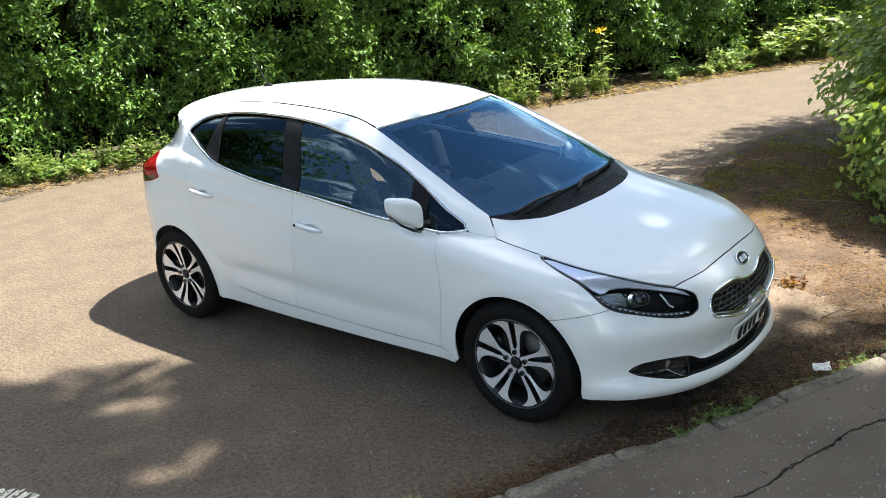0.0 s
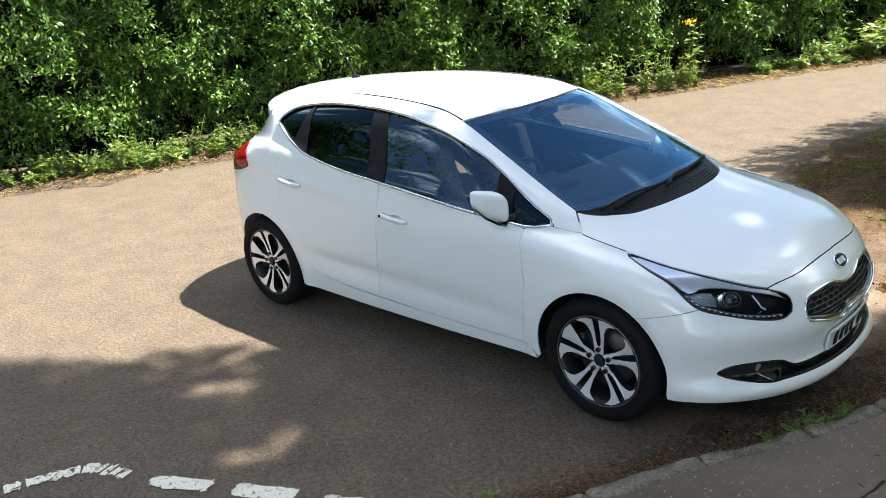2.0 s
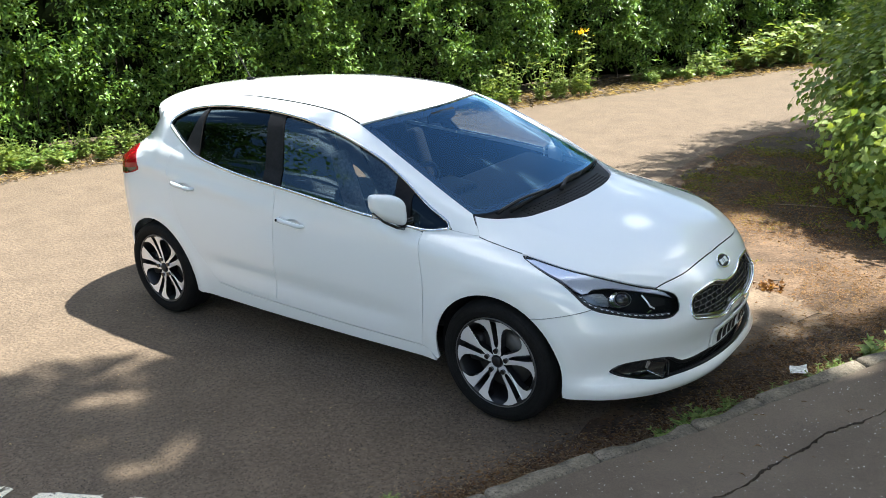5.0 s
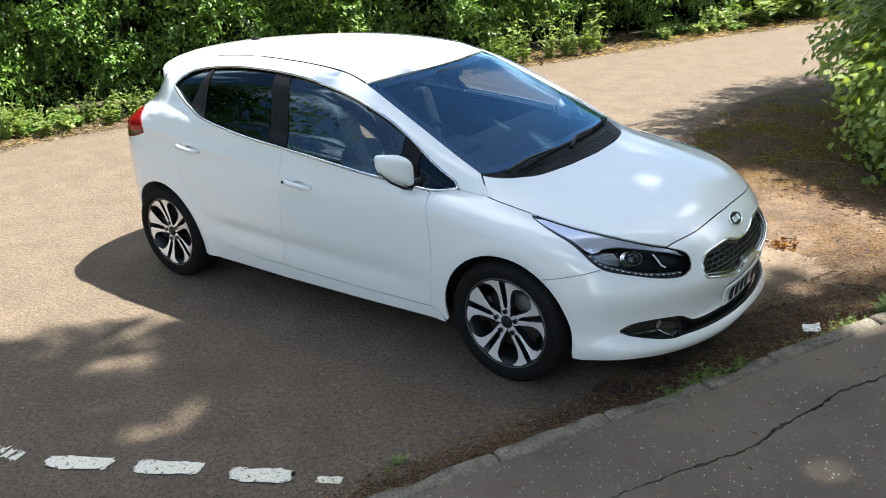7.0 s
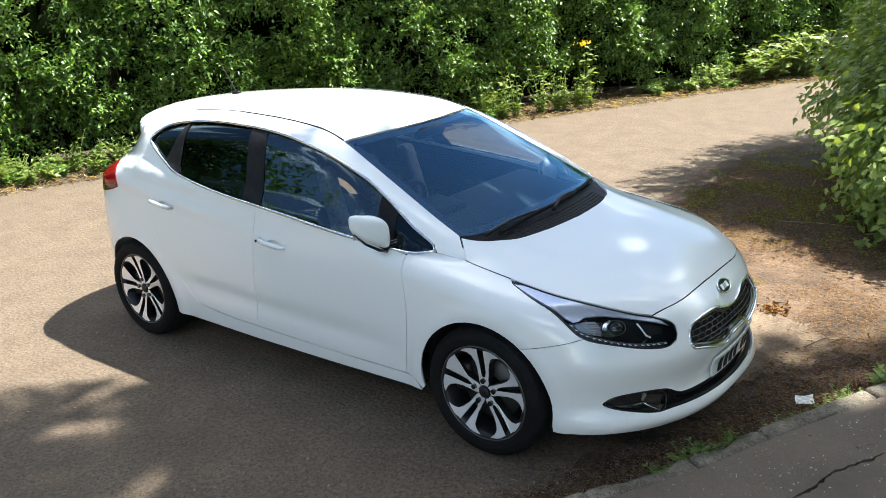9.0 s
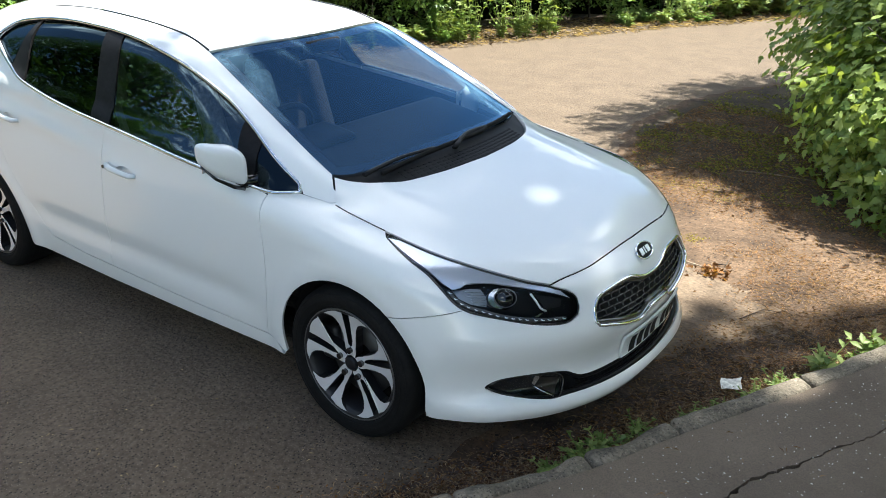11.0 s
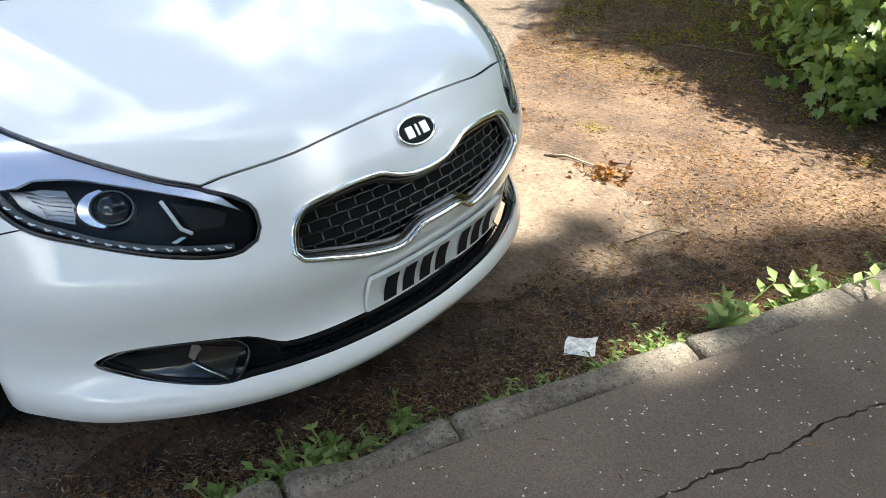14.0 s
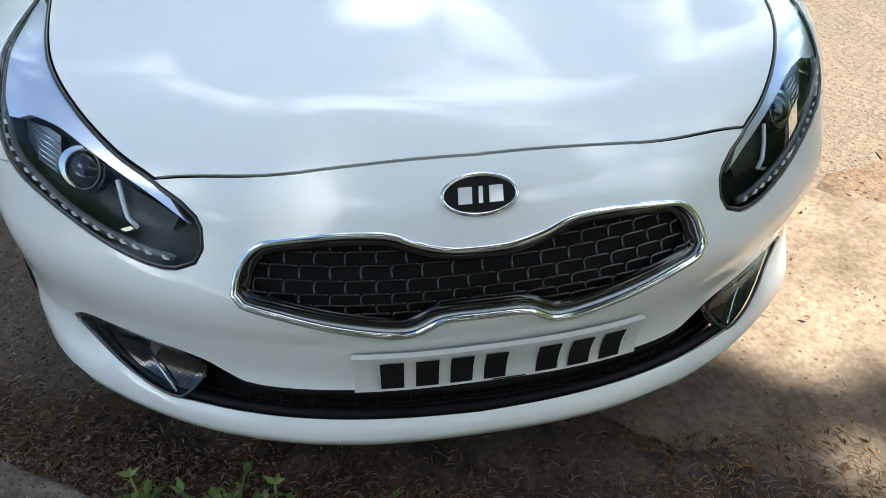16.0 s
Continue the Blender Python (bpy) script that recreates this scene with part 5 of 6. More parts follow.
def hedge_bulge(s, z):
    return 0.22 * np.sin(1.7 * s + 0.8 * np.sin(z * 1.9)) + 0.16 * np.sin(3.9 * s + 2.1 * z) + 0.10 * np.sin(8.3 * s - 3.3 * z)


N = 36000
s = rng.uniform(4.0, 27.0, N)
z = rng.uniform(0.02, 1.0, N) ** 0.9 * 3.0
tuft = np.array([noise.noise(Vector((p * 1.5, q * 2.3, 0.0))) + 0.5 * noise.noise(Vector((p * 4.3, q * 5.5, 4.0))) for p, q in zip(s, z)])
thin_out = ((z > 0.55) | (rng.uniform(size=N) < 0.55)) & (tuft + rng.normal(0, 0.10, N) > -0.20)
s, z = s[thin_out], z[thin_out]
depth = hedge_bulge(s, z) + rng.exponential(0.13, len(s)) + 0.25 * np.clip(0.75 - z, 0, 1)
start = hedge_place(s, depth, z)
way = np.array([0.75, -0.38, 0.30]) + rng.normal(0, 0.5, (len(s), 3))
b, f, u = sprays(rng, start, way, 9, rng.uniform(0.14, 0.42, len(s)), 0.05)
leaf_cloud("hedge_leaves", b, f, u, rng.uniform(0.045, 0.090, len(b)), rng.uniform(0.024, 0.044, len(b)), hedge_leaf, hedge, "small bright green leaves")
# plain backing sheet; the shade deep in the hedge is put into its colour
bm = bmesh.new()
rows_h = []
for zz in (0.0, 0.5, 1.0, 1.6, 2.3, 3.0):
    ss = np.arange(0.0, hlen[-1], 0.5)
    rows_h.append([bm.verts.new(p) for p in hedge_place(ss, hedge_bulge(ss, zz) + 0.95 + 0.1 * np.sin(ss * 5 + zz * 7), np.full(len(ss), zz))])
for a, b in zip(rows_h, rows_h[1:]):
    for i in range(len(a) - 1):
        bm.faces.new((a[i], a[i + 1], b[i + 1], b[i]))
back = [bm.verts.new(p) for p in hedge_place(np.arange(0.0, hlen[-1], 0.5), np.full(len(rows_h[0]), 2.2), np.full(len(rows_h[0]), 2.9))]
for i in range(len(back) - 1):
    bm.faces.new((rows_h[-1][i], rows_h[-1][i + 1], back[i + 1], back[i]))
hedge_shade = grain(material("hedge_shade_sheet", (0.02, 0.025, 0.01), 1.0, spec=0.0), (0.0015, 0.0025, 0.001), (0.005, 0.008, 0.003), 6, 8, 0.0, 25)
part("hedge_shade_sheet", bm, hedge_shade, hedge, "near-black sheet that stands for the shade inside the hedge")
for i in range(90):
    s0 = rng.uniform(4.5, 26.5)
    p0 = hedge_place(np.array([s0]), np.array([rng.uniform(0.30, 0.55)]), np.array([-0.02]))[0]
    p1 = p0 + np.array([rng.normal(0.05, 0.12), rng.normal(0, 0.15), rng.uniform(0.9, 1.8)])
    pm = (p0 + p1) / 2 + rng.normal(0, 0.05, 3)
    r = rng.uniform(0.008, 0.022)
    part("hedge_stem", tube(bmesh.new(), [p0, pm, p1], [r, r * 0.8, r * 0.4], 5), dark_bark, hedge, "bare brown stem")

# the broad-leaved bush at the verge
bush = thing("bush", "broad-leaved green bush on the verge", "bush")
rng = np.random.default_rng(5)
clumps = [(1.35, 3.35, 0.45, 0.62), (1.75, 3.2, 1.0, 0.70), (1.35, 4.0, 1.05, 0.75), (2.3, 3.3, 0.6, 0.75), (2.5, 3.7, 0.9, 0.7), (1.5, 4.6, 1.6, 0.95), (0.75, 5.2, 0.8, 0.62), (0.95, 5.6, 1.7, 0.85), (1.6, 5.6, 2.5, 1.0), (3.2, 4.0, 1.0, 0.9), (0.55, 6.4, 1.1, 0.75), (1.1, 6.9, 2.0, 1.0), (0.95, 3.75, 0.5, 0.45), (1.9, 2.95, 0.3, 0.42), (2.7, 2.9, 0.4, 0.5), (0.95, 3.45, 0.6, 0.50), (0.78, 4.0, 0.9, 0.58), (1.35, 3.0, 0.35, 0.38), (0.55, 4.7, 1.0, 0.58), (1.15, 3.3, 1.0, 0.5), (1.0, 5.0, 2.9, 0.8), (0.6, 5.8, 3.2, 0.9), (0.9, 6.9, 3.0, 0.7), (1.4, 7.6, 4.0, 1.2), (1.8, 5.6, 3.7, 1.1)]
starts, ways = [], []
for cx, cy, cz, r in clumps:
    k = int((1150 if cx < 1.6 else 900) * r * r)
    d = unit(rng.normal(size=(k, 3)))
    starts.append(np.array([cx, cy, cz]) + d * r * rng.uniform(0.50, 1.0, (k, 1)) * np.array([1, 1, 0.95]))
    ways.append(d + np.array([0, 0, 0.25]))
start, way = np.concatenate(starts), np.concatenate(ways)
ok = start[:, 2] > 0.04
b, f, u = sprays(rng, start[ok], way[ok], 5, rng.uniform(0.15, 0.34, ok.sum()), 0.08)
# blades lie over one another like shingles, facing outwards and up
out = np.repeat(unit(way[ok]), 5, axis=0)
f = f - out * np.sum(f * out, axis=1, keepdims=True) * 0.6 + np.array([0, 0, -0.30])
u = out * 0.75 + np.array([0, 0, 0.85]) + rng.normal(0, 0.28, u.shape)
LIT = np.array([(-0.35, 2.6), (-0.01, 3.05), (0.63, 2.67), (1.31, 2.27), (1.72, 2.23), (1.71, 1.80), (1.25, 1.6), (0.9, 1.1), (0.5, 1.0), (-0.3, 1.9)])
cast = b[:, :2] - b[:, 2:] * np.array([SUN_WAY.x, SUN_WAY.y]) / SUN_WAY.z
ok = (b[:, 2] > 0.01) & ((b[:, 2] < 0.9) | ~inside(cast + rng.normal(0, 0.08, cast.shape), LIT))
leaf_cloud("bush_leaves", b[ok], f[ok], u[ok], rng.uniform(0.045, 0.085, ok.sum()), rng.uniform(0.045, 0.080, ok.sum()), bush_leaf, bush, "broad lobed green leaves", True)
for cx, cy, cz, r in clumps:
    p0 = np.array([1.9 + (cx - 1.9) * 0.45, 4.2 + (cy - 4.2) * 0.45, 0.0])
    p1 = np.array([cx, cy, cz + r * 0.4])
    bm = tube(bmesh.new(), [p0, (p0 + p1) / 2 + rng.normal(0, 0.08, 3), p1], [0.03, 0.02, 0.006], 6)
    for _ in range(4):
        q = p1 + rng.normal(0, r * 0.5, 3)
        tube(bm, [(p0 + p1) / 2, ((p0 + p1) / 2 + q) / 2 + rng.normal(0, 0.05, 3), q], [0.012, 0.008, 0.004], 5)
    part("bush_stem", bm, bark, bush, "brown woody stem")

# the tall tree by the pavement that shades the road
tree = thing("tree", "tall leafy tree beside the pavement", "tree")
rng = np.random.default_rng(21)
bm = bmesh.new()
TRUNK = (6.6, 1.4)
tube(bm, [(TRUNK[0], TRUNK[1], 0.09), (TRUNK[0] - 0.05, TRUNK[1], 1.5), (TRUNK[0] - 0.15, TRUNK[1] - 0.1, 3.2), (TRUNK[0] - 0.3, TRUNK[1] - 0.2, 6.5), (TRUNK[0] - 0.5, TRUNK[1] + 0.2, 10.8)], [0.30, 0.25, 0.22, 0.16, 0.05], 14)
SHADE = np.array([(-2.4, -3.0), (-2.3, -0.9), (-1.8, -0.55), (-1.45, -0.33), (-1.1, -0.05), (-0.78, 0.10), (-0.60, 0.32), (-0.46, 0.52), (-0.30, 0.70), (-0.12, 0.87), (0.13, 1.05), (0.62, 1.30), (0.82, 2.25), (1.5, 2.5), (2.4, 2.75), (2.65, 2.92), (3.03, 3.07), (3.25, 3.4), (3.4, 3.85), (3.9, 4.1), (4.6, 4.6), (6.0, 4.5), (6.6, 1.0), (6.0, -3.2), (3.0, -4.2), (0.2, -3.6)])
GAPS = [(0.02, 0.38, 0.08), (0.13, 0.44, 0.09), (0.24, 0.55, 0.09), (0.48, 0.14, 0.10), (0.94, 0.24, 0.14), (0.92, 0.40, 0.12), (0.86, 0.09, 0.09), (1.25, 0.32, 0.08), (1.24, 0.59, 0.07), (-0.08, 0.80, 0.07), (-0.13, 0.62, 0.06), (-0.75, 0.06, 0.07), (1.16, 1.04, 0.06), (1.51, 1.08, 0.06), (3.53, 1.33, 0.12), (2.11, 1.81, 0.16), (2.55, 1.70, 0.16), (2.24, 2.00, 0.06), (2.32, 1.47, 0.06), (2.80, 1.82, 0.08), (1.75, 1.55, 0.05), (1.95, 2.15, 0.06), (3.33, 2.65, 0.22), (3.05, 2.62, 0.08), (3.85, 3.50, 0.12), (2.97, 3.12, 0.13), (3.50, 3.10, 0.19), (2.55, 2.95, 0.12), (3.15, 2.95, 0.10), (2.75, 2.75, 0.08), (0.3, -0.3, 0.08), (3.95, 1.7, 0.12), (3.7, 3.3, 0.14), (3.3, 3.0, 0.10), (4.3, 2.6, 0.12)]
starts, ways = [], []
lean = np.array([SUN_WAY.x, SUN_WAY.y]) / SUN_WAY.z
while len(starts) < 880:
    x, y, h = rng.uniform(-2.4, 6.7), rng.uniform(-4.3, 4.7), rng.uniform(8.4, 11.4)
    if not inside(np.array([[x, y]]), SHADE)[0]:
        continue
    centre = np.array([x + lean[0] * (h - 5.5), y + lean[1] * (h - 5.5), h])
    k = 12
    d = unit(rng.normal(size=(k, 3)))
    starts.append(centre + d * rng.uniform(0.05, 0.42, (k, 1)) * np.array([1, 1, 0.6]))
    ways.append(d + np.array([0, 0, -0.1]))
    if len(starts) % 9 == 0:
        tube(bm, [(TRUNK[0] - 0.25, TRUNK[1] - 0.15, 5.6), ((TRUNK[0] + centre[0]) / 2, (TRUNK[1] + centre[1]) / 2, h - 1.2), tuple(centre)], [0.08, 0.045, 0.012], 7)
for i in range(290):
    x, y, h = rng.uniform(1.25, 2.75), rng.uniform(0.7, 2.7), rng.uniform(8.6, 11.2)
    if i >= 250:
        x, y = rng.uniform(3.4, 4.1), rng.uniform(2.3, 2.95)
    centre = np.array([x + lean[0] * (h - 5.5), y + lean[1] * (h - 5.5), h])
    d = unit(rng.normal(size=(12, 3)))
    starts.append(centre + d * rng.uniform(0.05, 0.42, (12, 1)) * np.array([1, 1, 0.6]))
    ways.append(d)
for i in range(110):
    x, y, h = rng.uniform(1.8, 3.4), rng.uniform(-0.6, 1.2), rng.uniform(8.6, 11.2)
    centre = np.array([x + lean[0] * (h - 5.5), y + lean[1] * (h - 5.5), h])
    d = unit(rng.normal(size=(12, 3)))
    starts.append(centre + d * rng.uniform(0.05, 0.42, (12, 1)) * np.array([1, 1, 0.6]))
    ways.append(d)
for i in range(14):
    x, y, h = rng.uniform(2.70, 2.98), rng.uniform(3.12, 3.32), rng.uniform(8.6, 10.4)
    centre = np.array([x + lean[0] * (h - 5.5), y + lean[1] * (h - 5.5), h])
    d = unit(rng.normal(size=(12, 3)))
    starts.append(centre + d * rng.uniform(0.02, 0.16, (12, 1)))
    ways.append(d)
part("trunk", bm, bark, tree, "brown trunk and limbs", True)
b, f, u = sprays(rng, np.concatenate(starts), np.concatenate(ways), 8, rng.uniform(0.18, 0.40, sum(len(q) for q in starts)), 0.1)
flat = b[:, :2] - lean * (b[:, 2:] - 5.5)
ok = inside(flat + rng.normal(0, 0.07, flat.shape), SHADE) | (np.hypot(flat[:, 0] - 2.82, (flat[:, 1] - 3.24) * 1.2) < 0.07 * rng.uniform(0.5, 1.3, len(flat)))
for gx, gy, r in GAPS:
    ok &= np.hypot(flat[:, 0] - gx, flat[:, 1] - gy) > r * rng.uniform(0.65, 1.35, len(flat))
b, f, u = b[ok], f[ok], u[ok]
leaf_cloud("crown", b, f, u, rng.uniform(0.10, 0.17, len(b)), rng.uniform(0.08, 0.12, len(b)), tree_leaf, tree, "green leaves")


# trees on the other side, behind the pavement, all out of view
def small_tree(name, x, y, high, wide, seed, label):
    t = thing(name, label, "tree", "trees behind the pavement")
    rng = np.random.default_rng(seed)
    bm = bmesh.new()
    tube(bm, [(0, 0, -0.05), (0.05, 0.02, high * 0.3), (0.0, 0.05, high * 0.6), (0.05, 0, high * 0.92)], [0.20, 0.16, 0.10, 0.03], 10)
    starts, ways = [], []
    for i in range(36):
        a, hh = rng.uniform(0, math.tau), rng.uniform(0.28, 1.0)
        r = wide * (0.25 + 0.75 * math.sin(math.pi * (hh * 0.78 + 0.12))) * rng.uniform(0.3, 0.9)
        c = np.array([r * math.cos(a), r * math.sin(a), high * hh])
        tube(bm, [(0, 0.03, high * hh * 0.6), tuple(c * np.array([0.5, 0.5, 0.85])), tuple(c)], [0.06, 0.035, 0.01], 6)
        d = unit(rng.normal(size=(90, 3)))
        starts.append(c + d * wide * 0.36 * rng.uniform(0.3, 1, (90, 1)))
        ways.append(d)
    part("trunk", bm, bark, t, "brown trunk and limbs", True)
    st = np.concatenate(starts)
    b, f, u = sprays(rng, st, np.concatenate(ways), 5, rng.uniform(0.3, 0.7, len(st)), 0.1)
    leaf_cloud("crown", b, f, u, rng.uniform(0.09, 0.16, len(b)), rng.uniform(0.07, 0.12, len(b)), tree_leaf, t, "green leaves")
    t.matrix_basis = pose(x, y, 0.0)
    return t


# negative x: for side-glass reflections; positive x: added unseen to dim the car's front
for i, (x, y, high, wide) in enumerate([(-8.6, -8.6, 5.0, 2.0), (-11.5, -7.6, 8.0, 3.0), (-6.0, -11.5, 3.0, 1.9), (-15.0, -7.0, 9.0, 3.2), (-2.5, -14.0, 2.4, 2.4), (6.4, -2.2, 4.6, 2.2), (7.6, 0.2, 5.0, 2.5), (8.6, 2.0, 5.6, 2.6), (9.8, 5.2, 6.0, 2.8), (11.4, 8.6, 6.5, 3.0)]):
    small_tree("tree", x, y, high, wide, 40 + i, "unseen green leafy tree across the pavement, for reflections and shade")


# ---- weeds and litter ----
def weed(name, seed, high, leaves, leaf, mat, label, category="weed", group="", flower=False, spread=0.35):
    """A weed: a few upright stems with leaves."""
    rng = np.random.default_rng(seed)
    w = thing(name, label, category, group)
    bm = bmesh.new()
    base, way, size = [], [], []
    for i in range(leaves):
        lean_x, lean_y = rng.normal(0, spread, 2)
        h = high * rng.uniform(0.5, 1.0)
        top = np.array([lean_x * h, lean_y * h, h])
        tube(bm, [(rng.normal(0, 0.02), rng.normal(0, 0.02), -0.01), tuple(top * np.array([0.4, 0.4, 0.55])), tuple(top)], [0.005, 0.004, 0.002], 4)
        for k in range(9):
            s = rng.uniform(0.12, 1.0)
            base.append(top * np.array([s**1.5, s**1.5, s]))
            a = rng.uniform(0, math.tau)
            way.append((math.cos(a), math.sin(a), rng.uniform(-0.1, 0.7)))
            size.append(leaf * rng.uniform(0.6, 1.25) * (1.15 - 0.5 * s))
    tagged(part("stem", bm, weed_leaf, w, "thin green stems"), kind="stuff")
    base, way, size = np.array(base), np.array(way), np.array(size)
    leaf_cloud("leaves", base, way, np.array([0, 0, 1.0]) + rng.normal(0, 0.25, base.shape), size, size * 0.48, mat, w, "green leaves")
    if flower:
        head = np.array([0.0, 0.0, high]) + rng.normal(0, 1, (60, 3)) * np.array([0.05, 0.05, 0.02])
        bloom = leaf_cloud("flower", head, rng.normal(size=(60, 3)) + np.array([0, 0, 0.6]), rng.normal(size=(60, 3)), np.full(60, 0.035), np.full(60, 0.02), yellow, w, "yellow flower head")
        tagged(bloom, kind="stuff")
    return w


def at_edge(s, depth):
    p = hedge_place(np.array([s]), np.array([depth]), np.array([0.0]))[0]
    return p


proto = [weed("weed", 1, 0.42, 12, 0.10, weed_leaf, "bushy bright green weed at the hedge's foot", group="weeds at the hedge's foot"),
         weed("weed", 2, 0.30, 14, 0.13, weed_leaf, "broad-leaved green weed at the hedge's foot", group="weeds at the hedge's foot"),
         weed("weed", 3, 0.62, 9, 0.09, weed_leaf, "tall upright green weed at the hedge's foot", group="weeds at the hedge's foot", spread=0.2),
         weed("weed", 4, 0.20, 16, 0.09, hedge_leaf, "low dark green weed at the hedge's foot", group="weeds at the hedge's foot", spread=0.6)]
rng = np.random.default_rng(17)
used = set()
for i in range(420):
    s = rng.uniform(7.0, 24.0)
    near = 0.5 + 0.5 * math.sin(s * 1.9) + 0.4 * math.sin(s * 4.1)
    if rng.uniform() > (0.42 if s < 12.5 else 0.28 if s < 16.5 else 0.08) + 0.42 * near:
        continue
    k = int(rng.choice([0, 0, 1, 2, 3, 3]))
    p = at_edge(s, rng.uniform(-0.70, -0.05))
    m = pose(p[0], p[1], -0.01, 0, 0, rng.uniform(0, 360)) @ Matrix.Scale(rng.uniform(0.45, 1.1), 4)
    if k not in used:
        proto[k].matrix_basis = m
        used.add(k)
    else:
        c = copy_thing(proto[k], m)
        c.matrix_basis = m
ragwort = weed("ragwort", 6, 0.98, 7, 0.15, weed_leaf, "tall ragwort with yellow flower head by the hedge", "weed", flower=True, spread=0.10)
ragwort.matrix_basis = pose(-4.15, 7.72, -0.01)
for x, y, k, turn in ((-4.55, 7.15, 1.15, 20), (-4.75, 6.75, 1.2, 140), (-4.35, 7.45, 1.0, 250), (-5.05, 6.35, 1.0, 80), (-4.5, 7.5, 1.3, 310), (-4.95, 6.8, 1.3, 200)):
    c = copy_thing(proto[2 if turn % 3 else 0], pose(x, y, -0.01, 0, 0, turn))
    c.matrix_basis = pose(x, y, -0.01, 0, 0, turn) @ Matrix.Scale(k, 4)
lush = weed("dock_plant", 9, 0.62, 22, 0.20, lush_leaf, "lush broad-leaved plant by the hedge", "weed", "lush plants by the hedge", spread=0.55)
lush.matrix_basis = pose(-2.75, 11.0, -0.01)
for x, y, k in ((-2.2, 12.0, 1.35), (-1.6, 13.1, 1.4), (-3.2, 10.3, 0.7), (-2.5, 11.5, 1.2), (-1.85, 12.6, 1.3), (-2.55, 12.1, 1.45)):
    c = copy_thing(lush, pose(x, y, -0.01, 0, 0, k * 200))
    c.matrix_basis = pose(x, y, -0.01, 0, 0, k * 200) @ Matrix.Scale(k, 4)


def kerbside(y, away):
    """A point along the kerb's road side, away metres out from it."""
    s = np.interp(y, kerb_line[:, 1], lengths)
    p = where(s)
    return p + np.array([-0.88, 0.475]) * away


small = [weed("kerb_weed", 12, 0.10, 15, 0.042, weed_leaf, "small bright green weed by the kerb", "weed", "weeds by the kerb", spread=0.6),
         weed("kerb_weed", 13, 0.16, 5, 0.085, weed_leaf, "leafy green seedling by the kerb", "weed", "weeds by the kerb", spread=0.4),
         weed("kerb_weed", 14, 0.07, 20, 0.032, weed_leaf, "low green weed by the kerb", "weed", "weeds by the kerb", spread=0.9)]
spots = [(-0.66, 0.03, 0), (-0.58, 0.06, 2), (-0.50, 0.04, 0), (-0.42, 0.07, 0), (-0.33, 0.05, 2), (-0.25, 0.08, 0), (-0.18, 0.04, 2), (-0.02, 0.04, 2), (0.12, 0.03, 2), (0.28, 0.03, 2), (0.44, 0.05, 0), (0.53, 0.03, 2), (0.66, 0.06, 1), (0.74, 0.03, 2), (0.86, 0.04, 0), (0.95, 0.05, 1), (1.04, 0.04, 0), (1.15, 0.03, 2), (1.30, 0.03, 2), (1.45, 0.04, 0), (1.62, 0.03, 2), (-1.58, 0.04, 1), (-1.86, 0.22, 0), (-1.80, 0.26, 2)]
used = set()
for y, away, k in spots:
    p = kerbside(y, away)
    m = pose(p[0], p[1], 0.0, 0, 0, rng.uniform(0, 360)) @ Matrix.Scale(rng.uniform(0.65, 1.15) * (0.5 if y < -1.5 else 1.0), 4)
    if k not in used:
        small[k].matrix_basis = m
        used.add(k)
    else:
        c = copy_thing(small[k], m)
        c.matrix_basis = m


def flat_cloud(name, places, length, width, mat, label, category, lobes=False, tilt=0.25, z=0.019):
    n = len(places)
    a = rng.uniform(0, math.tau, n)
    base = np.stack([places[:, 0], places[:, 1], np.full(n, z) + rng.uniform(0, 0.008, n)], 1)
    fwd = np.stack([np.cos(a), np.sin(a), rng.normal(0, tilt * 0.3, n)], 1)
    up = np.array([0, 0, 1.0]) + rng.normal(0, tilt, (n, 3))
    ob = leaf_cloud(name, base, fwd, up, length, width, mat, None, label, lobes)
    return tagged(ob, label, category, kind="stuff")


# needles and dead leaves gathered in the gutter and over the verge
y = rng.uniform(-2.0, 3.2, 24000)
away = np.abs(rng.normal(0, 0.11, len(y))) + np.where(y > -0.4, rng.uniform(0, 1, len(y)) ** 2 * 0.42 * np.clip(y + 0.6, 0, 1.6), 0)
gutter = np.array([kerbside(b, c) for b, c in zip(y, away)])
flat_cloud("dead_needles", gutter, rng.uniform(0.010, 0.036, len(gutter)), rng.uniform(0.0015, 0.0040, len(gutter)), gutter_needle, "brown dead needles lying along the gutter", "litter", tilt=0.35)
flat_cloud("dead_leaves", gutter[::22], rng.uniform(0.014, 0.036, len(gutter[::22])), rng.uniform(0.008, 0.018, len(gutter[::22])), dead_leaf, "small brown dead leaves on the verge", "litter", tilt=0.5)
wide = np.stack([rng.uniform(-0.9, 3.2, 110000), rng.uniform(0.3, 5.2, 110000)], 1)
verge_poly = np.array([(0.45, -0.3), (0.2, 0.6), (-0.2, 1.6), (-0.7, 2.9), (-1.05, 4.2), (-0.9, 5.6), (4.0, 5.6), (2.3, 2.7), (1.70, 1.3), (1.33, 0.46), (1.02, -0.18)])
wide = wide[inside(wide, verge_poly)]
patch = np.array([noise.noise(Vector((p[0] * 1.7, p[1] * 1.7, 3.0))) for p in wide])
bare = (wide[:, 0] < 0.75) & (wide[:, 1] < 1.7) & (rng.uniform(size=len(wide)) < 0.965)
wide = wide[((patch + rng.uniform(-0.3, 0.5, len(patch)) > 0.0) | (wide[:, 1] > 2.5)) & ~bare]
flat_cloud("verge_needles", wide, rng.uniform(0.008, 0.025, len(wide)), rng.uniform(0.0018, 0.0040, len(wide)), needle, "pale dead needles over the bare earth", "litter", tilt=0.3)
